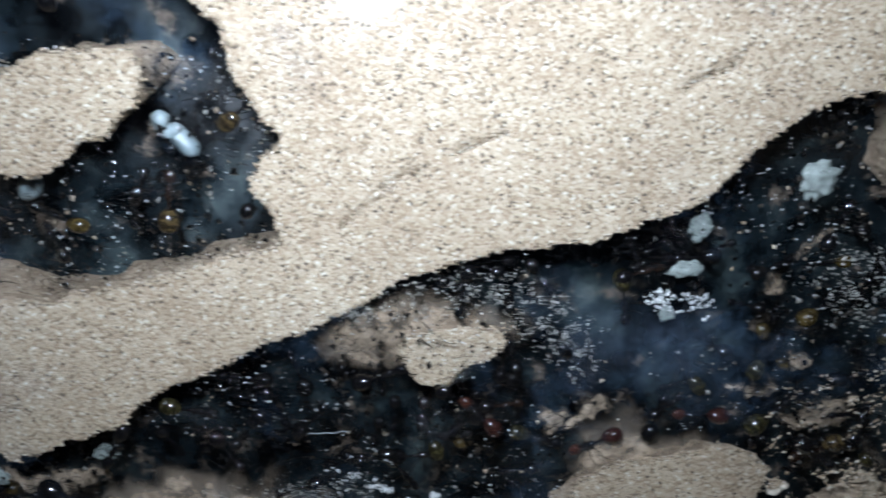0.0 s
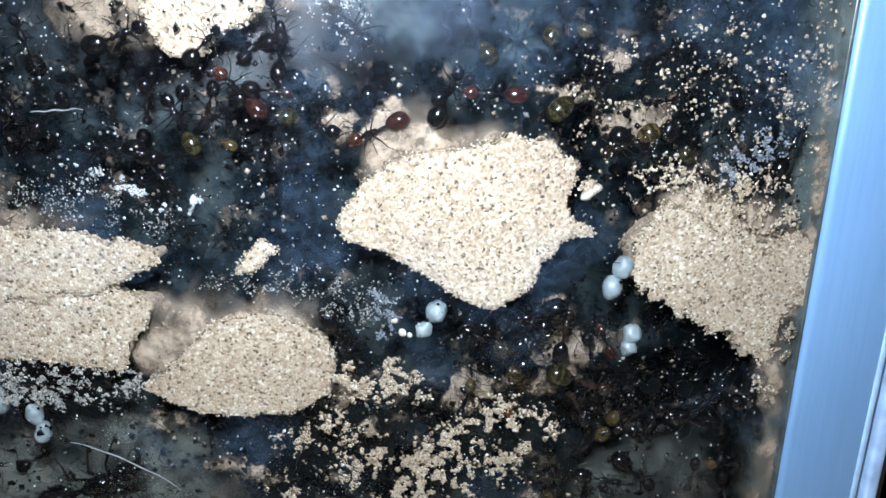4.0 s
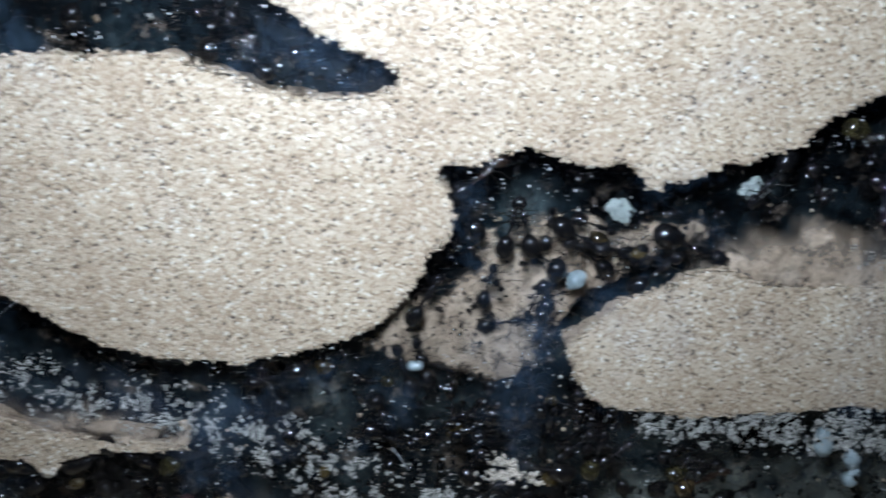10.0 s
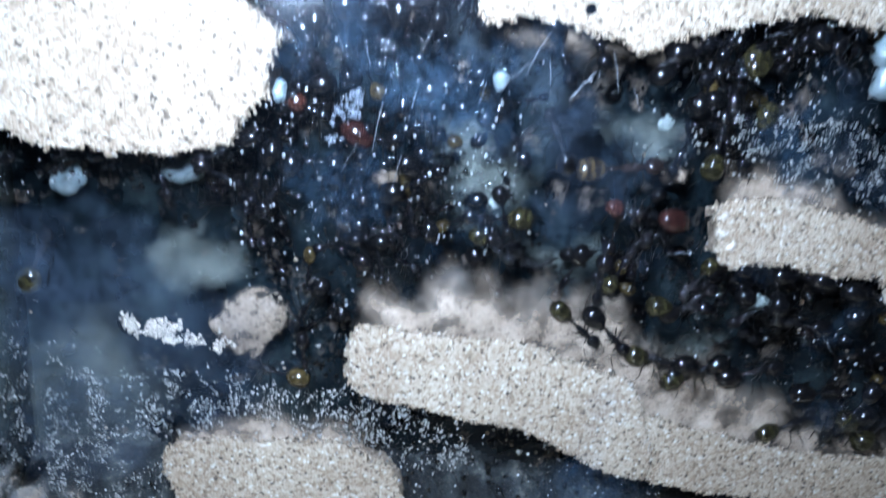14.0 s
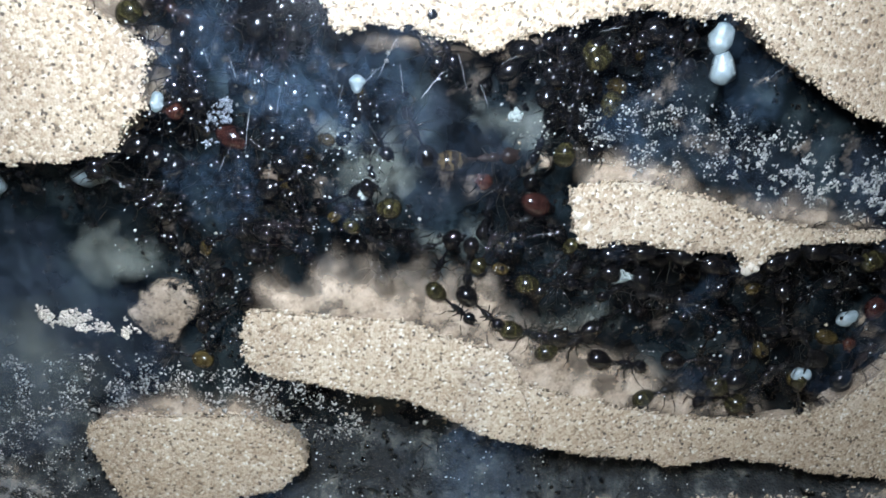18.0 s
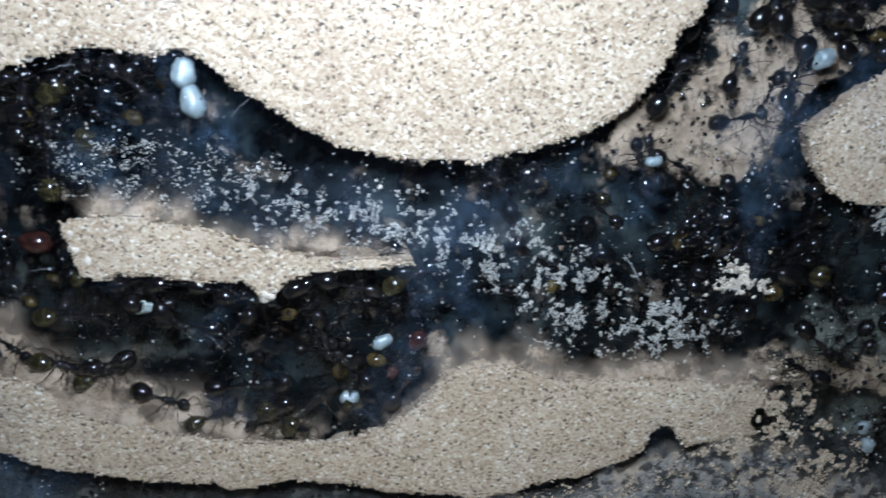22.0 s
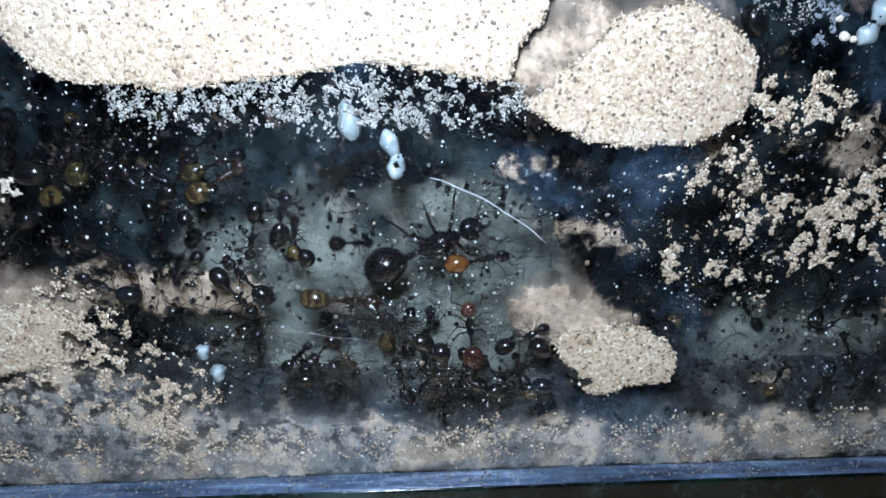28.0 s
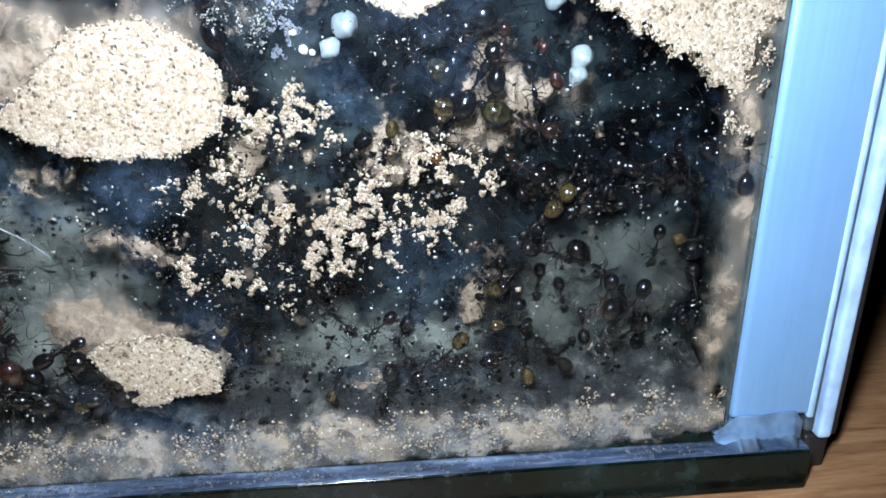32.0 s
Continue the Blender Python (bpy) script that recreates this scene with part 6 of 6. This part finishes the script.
ANTS_MIDEAST = [
    (-27.8, 13.1, 49, 'om'), (-26.8, 26.7, 31, 'dm'), (-23.2, 28.3, -17, 'dm'), (-18.5, 15.7, 55, 'bm'), (-18.3, 26.9, 31, 'om'), (-18.2, 27.1, 27, 'om'), (-16.5, 22.3, -90, 'rm'),
    (-8.3, 33.5, 113, 'dm'), (-7.5, 30.5, -36, 'dm'), (-7, 37, -162, 'dm'), (-0.3, 30.2, -22, 'dm'), (2.9, 35.8, 109, 'dm'), (3, 42.6, 61, 'dm'), (4.5, 30.9, 35, 'dm'),
    (6, 53.9, 51, 'bm'), (6.4, 35.6, -82, 'ds'), (7.6, 50.2, 115, 'dm'), (8.6, 44.4, 77, 'ds'), (9.7, 49.3, 75, 'dm'), (9.7, 36.2, -91, 'ds'), (12.1, 49.1, 107, 'dm'),
    (13.6, 43, -86, 'ds'), (13.8, 43, -80, 'ds'), (14.4, 47.1, -104, 'dm'), (14.4, 33.9, 112, 'dm'), (14.6, 50.8, -27, 'dm'), (16.7, 27.7, 162, 'dL'), (17.9, 49.2, 173, 'ds'),
]
ANTS_EAST = [
    (19.3, 22.4, -41, 'dm'), (19.6, 27.7, 77, 'om'), (20.5, 46.5, 33, 'dm'), (21.7, 17.4, 154, 'dm'), (23.3, 50.3, -21, 'dL'), (26.1, 25.8, 51, 'dm'), (27.9, 27.3, 38, 'om'),
    (28, 4.4, 177, 'dmr'), (31.4, 56.9, -120, 'dm'), (32.7, 19.6, 77, 'dmr'), (34.6, 22.4, 52, 'ds'), (35.2, 8.9, 2, 'dm'), (45.9, 7.4, 80, 'dm'), (32.6, 17.1, 130, 'dm'), (29.2, 18.8, -40, 'dm'), (28.6, 26.0, 30, 'am'), (36.8, 16.5, -5, 'aL'), (36.3, 59.6, -12, 'om'),
    (37, 18.4, 9, 'dsr'), (38.8, 77.5, 80, 'am'), (39.8, 1.6, -20, 'dmr'), (44.2, 58.2, -130, 'dm'), (44.7, 85.6, 41, 'hm'), (45.1, 3.4, 78, 'dmr'), (47.2, 11, -95, 'dm'),
    (50.0, 10.4, 95, 'rL'), (47.8, 18.6, -1, 'gm'), (54, 61.8, 20, 'dm'), (55.8, 11.3, -38, 'dm'), (56.1, 7.5, 8, 'dm'), (60.6, 54.3, 110, 'om'),
]
ANTS_FAR_EAST = [
    (65.9, 56.8, 133, 'rm'), (68.1, 7.2, 60, 'dmr'), (68.4, 56.1, -19, 'om'), (69.1, 73, -56, 'ds'), (70.7, 37.9, -69, 'dL'), (72.3, 64.8, -47, 'dm'), (74.1, 2, -24, 'dmr'),
    (76.9, 71.5, -81, 'om'), (77, 71.9, 17, 'bs'), (77.2, 55.6, -157, 'rm'), (78.5, 9, 127, 'dsr'), (80.7, 55.8, 74, 'dm'), (82.1, -2.2, 135, 'dmr'), (84.2, 9.5, 75, 'dmr'),
    (84.6, 60.9, 121, 'om'), (86, 35, 160, 'om'), (87, 57.6, 176, 'rm'), (87.6, 31.9, -99, 'hm'), (87.9, 34.7, 66, 'dm'), (88.2, 32.6, 65, 'dL'), (89.8, 62.4, 64, 'om'),
    (90.8, 56.4, 42, 'oL'), (91, 3, -141, 'dmr'), (91, 38.7, -161, 'dL'), (91.8, 34.1, 81, 'bm'), (91.9, 31.5, -20, 'DL'), (93.6, 15.5, -82, 'dsr'), (95.6, 54.1, -39, 'dm'),
]
ANTS_CORNER = [
    (96.2, 8.2, -89, 'dmr'), (96.5, 34, 115, 'rs'), (97.5, 14.6, -94, 'dsr'), (97.6, 20.9, -104, 'dsr'), (98.4, 54.3, -156, 'am'), (99.3, 4.4, 49, 'dsr'), (99.5, 13, -75, 'dsr'),
    (100.1, 54.5, 77, 'dm'), (100.6, 20.7, 40, 'dsr'), (100.8, 69.1, 41, 'dm'), (101.2, 16.6, -43, 'dLr'), (101.3, 65.5, -20, 'om'), (101.8, 52.4, -48, 'os'), (102.4, 7, 99, 'dsr'),
    (102.9, 2.3, 10, 'dmr'), (103.8, 20.6, 127, 'dsr'), (105.3, 10.3, -23, 'dmr'), (107.4, 57.6, -117, 'dm'), (108, 6.1, -91, 'dmr'), (112.6, 25.5, 87, 'dm'), (112.7, 16.1, 86, 'dmr'),
    (113.1, 13.7, -75, 'dmr'), (114.2, -0.6, -167, 'dmr'),
]
for line in (ANTS_WEST, ANTS_MIDWEST, ANTS_MIDEAST, ANTS_EAST, ANTS_FAR_EAST, ANTS_CORNER):
    for row in line:
        put_ant(*row)


def queen(x, z, heading):
    """The queen, far larger than the workers, with a bulky trunk; her abdomen lies at x, z."""
    thing = tagged(new("queen_ant"), "large glossy blue-black queen ant among the workers", "ant")
    rng = random.Random(3)
    part("abdomen", ball((0, 0, 0), (2.25 * U, 1.95 * U, 1.9 * U), 0.06, 28), DARKG, thing)
    part("waist", joined(ball((2.55 * U, 0, 0), (0.4 * U, 0.4 * U, 0.6 * U), 0, 12), ball((3.3 * U, 0, 0), (0.55 * U, 0.32 * U, 0.4 * U), 0, 12)), BLACK, thing)
    part("thorax", joined(ball((4.7 * U, 0, 0.1 * U), (1.1 * U, 0.9 * U, 0.95 * U), -0.1, 20), ball((6.0 * U, 0, 0.35 * U), (1.5 * U, 1.2 * U, 1.15 * U), 0.05, 22), ball((7.3 * U, 0, 0.1 * U), (0.7 * U, 0.75 * U, 0.7 * U), 0.2, 16)), BLACK, thing)
    jaws = [tube([(10.2 * U, y * U, -0.3 * U), (10.9 * U, y * 1.1 * U, -0.35 * U), (11.2 * U, y * 0.3 * U, -0.4 * U)], [0.25 * U, 0.18 * U, 0.05 * U]) for y in (-0.5, 0.5)]
    head = part("head", joined(ball((9.2 * U, 0, 0), (1.2 * U, 1.15 * U, 0.85 * U), 0.12, 22, 10), *jaws), BLACK, thing)
    for side in (-1, 1):
        part("eye", ball((9.4 * U, side * 0.95 * U, 0.35 * U), (0.28 * U, 0.18 * U, 0.22 * U), 0, 10), BLACK, head)
        pts = [(10.0, side * 0.4, 0.3), (10.6, side * 1.6, 0.7), (11.4, side * 2.3, 0.4), (12.4, side * 2.4, 0)]
        part("antenna", tube([tuple(c * U for c in p) for p in pts], [0.09 * U, 0.08 * U, 0.08 * U, 0.05 * U]), LEGM, thing)
        for root, w in ((7.2, 1.5), (6.0, -0.2), (4.9, -1.8)):
            w += rng.uniform(-0.4, 0.4)
            pts = [(root, side * 0.6, -0.4), (root + 0.6 * w, side * 2.1, 0.6), (root + 1.1 * w, side * 3.3, -0.9), (root + 1.6 * w, side * 4.1, -2.2)]
            part("leg", tube([tuple(c * U for c in p) for p in pts], [0.24 * U, 0.17 * U, 0.12 * U, 0.05 * U], 7), LEGM, thing)
    a = radians(heading)
    ahead, back = Vector((math.cos(a), 0, math.sin(a))), Vector((0, -1, 0))
    thing.matrix_basis = Matrix.Translation(V(x, 2.5, z)) @ Matrix((ahead, back.cross(ahead), back)).transposed().to_4x4() @ Matrix.Scale(0.86, 4)


queen(42.7, 18.6, 24)


def crowd(lo, hi, count, seed, kinds=("dm", "ds", "dm", "bs", "ds", "os"), rear=0.4):
    """More ants crowding one stretch of the dark galleries."""
    rng = random.Random(seed)
    tries = [(rng.uniform(lo[0], hi[0]), rng.uniform(lo[1], hi[1]), rng.random() < rear) for _ in range(count * 12)]
    x, z, behind = (np.array(c) for c in zip(*tries))
    free = np.where(behind, open_room(x, z, 9), open_room(x, z, 0.0))
    for (x, z, behind), room in zip(tries, free):
        if not count:
            break
        if room < 0.9:
            continue
        if any(abs(x - b[1]) < 1.1 and abs(z - b[2]) < 1.1 and b[5] == behind for b in ANTS):
            continue
        put_ant(x, z, rng.uniform(-180, 180), rng.choice(kinds) + ("r" if behind else ""))
        count -= 1


crowd((-80, 34), (-64, 52), 7, 1)
crowd((-62, 38), (-38, 45), 5, 2)
crowd((-62, 24), (-47, 36), 4, 3)
crowd((-42, 24.5), (-16, 28.2), 6, 4)
crowd((-50, 13.5), (-15, 19), 5, 5)
crowd((-12, 20), (16, 36), 4, 6)
crowd((20, 18), (36, 31), 4, 8)
crowd((32, 3.5), (58, 13), 7, 9)
crowd((94, 3), (112, 27), 6, 11, rear=0.8)
crowd((56, 53), (92, 62), 5, 13)

AMBERG = gaster_material("amber_body", (0.022, 0.015, 0.006), (0.060, 0.042, 0.014), False)


def swarm(zones, seed):
    """The rest of the colony: hundreds of small dark ants heaped in the depth of the galleries, joined."""
    rng = random.Random(seed)
    kinds = []
    for k in range(6):
        fat = rng.uniform(0.9, 1.15)
        pieces = [(0, ball((-2.7, 0, 0.05), (1.2, 0.95 * fat, 0.9 * fat), 0.12, 12, rng.uniform(-12, 18))), (1, ball((-0.95, 0, 0), (0.6, 0.16, 0.22), 0, 6)),
                  (1, ball((0.3, 0, 0.05), (0.95, 0.38, 0.38), 0, 9)), (1, ball((1.8, 0, 0), (0.7, 0.62, 0.46), 0.14, 10, rng.uniform(-15, 25)))]
        for side in (-1, 1):
            for root, sweep in ((0.85, 0.9), (0.45, -0.1), (0.1, -0.95)):
                w = sweep + rng.uniform(-0.4, 0.4)
                pieces.append((2, tube([(root, side * 0.2, -0.12), (root + 0.5 * w, side * 0.85, 0.34), (root + 0.95 * w, side * 1.4, -0.62), (root + 1.3 * w, side * 1.7, -1.1)], [0.09, 0.06, 0.045, 0.02], 4)))
            pieces.append((2, tube([(2.05, side * 0.2, 0.15), (2.4, side * 0.9, 0.45), (3.1, side * 1.1, 0.0)], [0.05, 0.045, 0.03], 4)))
        vs, fs, ms, at = [], [], [], 0
        for slot, bm in pieces:
            bmesh.ops.triangulate(bm, faces=bm.faces[:])
            bm.verts.ensure_lookup_table()
            vs.append(np.array([v.co[:] for v in bm.verts]))
            fs.append(np.array([[v.index for v in f.verts] for f in bm.faces]) + at)
            ms.append(np.full(len(fs[-1]), slot))
            at += len(vs[-1])
            bm.free()
        kinds.append((np.concatenate(vs), np.concatenate(fs), np.concatenate(ms)))
    allv, allf, allm, at = [], [], [], 0
    for lo, hi, count in zones:
        tries = [(rng.uniform(lo[0], hi[0]), rng.uniform(lo[1], hi[1]), rng.random()) for _ in range(count * 10)]
        x, z, deep = (np.array(c) for c in zip(*tries))
        free = np.where(deep > 0.6, open_room(x, z, 9), open_room(x, z, 1.0))
        for (x, z, deep), room in zip(tries, free):
            if not count:
                break
            if room < 0.7:
                continue
            count -= 1
            size = rng.choice("smmss")
            v, f, m = kinds[rng.randrange(6)]
            place = np.array(ant_pose(x, z, rng.uniform(-180, 180), size, deep > 0.5, rng.uniform(-40, 40)))
            place[1, 3] += (rng.uniform(0, 3.0) * (-1 if deep > 0.5 else 1)) * U
            allv.append(v * SIZES[size] * U @ place[:3, :3].T + place[:3, 3])
            allf.append(f + at)
            allm.append(np.where((m == 0) & (rng.random() < 0.14), 3, m))
            at += len(v)
    me = mesh_of("ant_swarm", np.concatenate(allv), np.concatenate(allf), DARKG)
    for material in (BLACK, LEGM, AMBERG):
        me.materials.append(material)
    me.polygons.foreach_set("material_index", np.concatenate(allm).astype(np.int32))
    tagged(new("ant_swarm", me), "hundreds of small dark ants crowding the galleries", "ants", kind="stuff")


swarm([
    ((-84, 33), (-62, 53), 26),
    ((-64, 37), (-36, 46), 22),
    ((-66, 22), (-45, 37), 19),
    ((-44, 23.5), (-14, 28.4), 26),
    ((-52, 13), (-14, 20), 13),
    ((-14, 19), (18, 37), 26),
    ((3, 37), (20, 52), 11),
    ((18, 18), (36, 31), 13),
    ((30, 2.5), (58, 14), 22),
    ((58, 2), (95, 14), 13),
    ((92, 2), (113, 28), 26),
    ((80, 27), (98, 37), 10),
    ((54, 52), (92, 63), 22),
    ((90, 50), (112, 75), 22),
    ((20, 48), (56, 62), 17),
    ((60, 63), (95, 76), 15),
    ((24, 72), (46, 95), 10),
    ((-99, 14), (-66, 33), 26),
    ((-64, 54), (-5, 66), 17),
], 77)


def strands(count, seed):
    """Thin shiny tubes tangled in the dark galleries, added for ants' legs and glints."""
    rng = np.random.RandomState(seed)
    p = np.stack([-99 + 213 * rng.rand(count), 1 + 90 * rng.rand(count)], 1)
    free = open_room(p[:, 0], p[:, 1], -0.55)
    bare = (p[:, 0] > 93) & (p[:, 1] < 29) & (rng.rand(count) < 0.85)
    p = p[~bare & (free > 0.4) & (grainy(p[:, 0], p[:, 1], 5.0, 29) + 0.4 * rng.randn(count) > -0.05)]
    n = len(p)
    a, long, bow = rng.rand(n) * 6.283, 0.35 + 0.7 * rng.rand(n), rng.normal(0, 0.3, n)
    thick = 0.02 + 0.03 * rng.rand(n)
    y = 0.3 + 3.0 * rng.rand(n) ** 1.5
    rings = []
    for f in (-1.0, -0.35, 0.35, 1.0):
        cx = p[:, 0] + long * f * np.cos(a) - bow * long * f * f * np.sin(a)
        cz = p[:, 1] + long * f * np.sin(a) + bow * long * f * f * np.cos(a)
        for k in range(3):
            w = 2.094 * k
            r = thick * (1.0 - 0.6 * max(0.0, f))
            rings.append(np.stack([cx - np.sin(a) * r * math.cos(w), y + r * math.sin(w) + 0.3 * f * bow, cz + np.cos(a) * r * math.cos(w) + ZO], 1))
    verts = np.stack(rings, 1) * U
    shape = [[3 * r + k, 3 * r + (k + 1) % 3, 3 * r + 3 + (k + 1) % 3, 3 * r + 3 + k] for r in range(3) for k in range(3)]
    faces = np.array(shape)[None] + 12 * np.arange(n)[:, None, None]
    tagged(new("leg_strands", mesh_of("leg_strands", verts.reshape(-1, 3), faces.reshape(-1, 4), GLINTBLACK)), "thin shiny dark tubes added for leg tangle and glints", "debris", kind="stuff")


strands(30000, 73)


# ---- torch that travels with the camera ----
def torch():
    lamp = tagged(new("torch"), "small twin-LED torch held just above the lens", "torch")
    bm = bmesh.new()
    bmesh.ops.create_cube(bm, size=1)
    bmesh.ops.scale(bm, vec=(0.011, 0.021, 0.003), verts=bm.verts)
    bmesh.ops.bevel(bm, geom=bm.edges[:], offset=0.0008, segments=2, affect="EDGES")
    part("housing", bm, HOUSING, lamp)
    for y in (-0.0052, 0.0052):
        bm = bmesh.new()
        bmesh.ops.create_cone(bm, cap_ends=True, segments=20, radius1=0.0036, radius2=0.0036, depth=0.0004, matrix=Matrix.Translation((0, y, -0.0018)))
        part("led", bm, LED, lamp, "white light-emitting diode", False)
    return lamp


TORCH = torch()
TORCH_AT = pose(-0.004, 0.016, 0.002, 4, 0, 0)


def motions():
    walk(TORCH, [(row[0], stand(row) @ TORCH_AT) for row in PATH])
    for n, (ob, x, z, heading, size, rear, roll) in enumerate(ANTS):
        if n % 4:
            continue
        rng = random.Random(900 + n)
        rows, px, pz, turn = [], 0.0, 0.0, 0.0
        for t in range(0, 33, 2):
            rows.append((t, ant_pose(x + px, z + pz, heading + turn, size, rear, roll)))
            if rng.random() < 0.6:
                px, pz = 0.6 * px + rng.uniform(-0.8, 0.8), 0.6 * pz + rng.uniform(-0.8, 0.8)
                turn = 0.6 * turn + rng.uniform(-22, 22)
        walk(ob, rows)


motions()
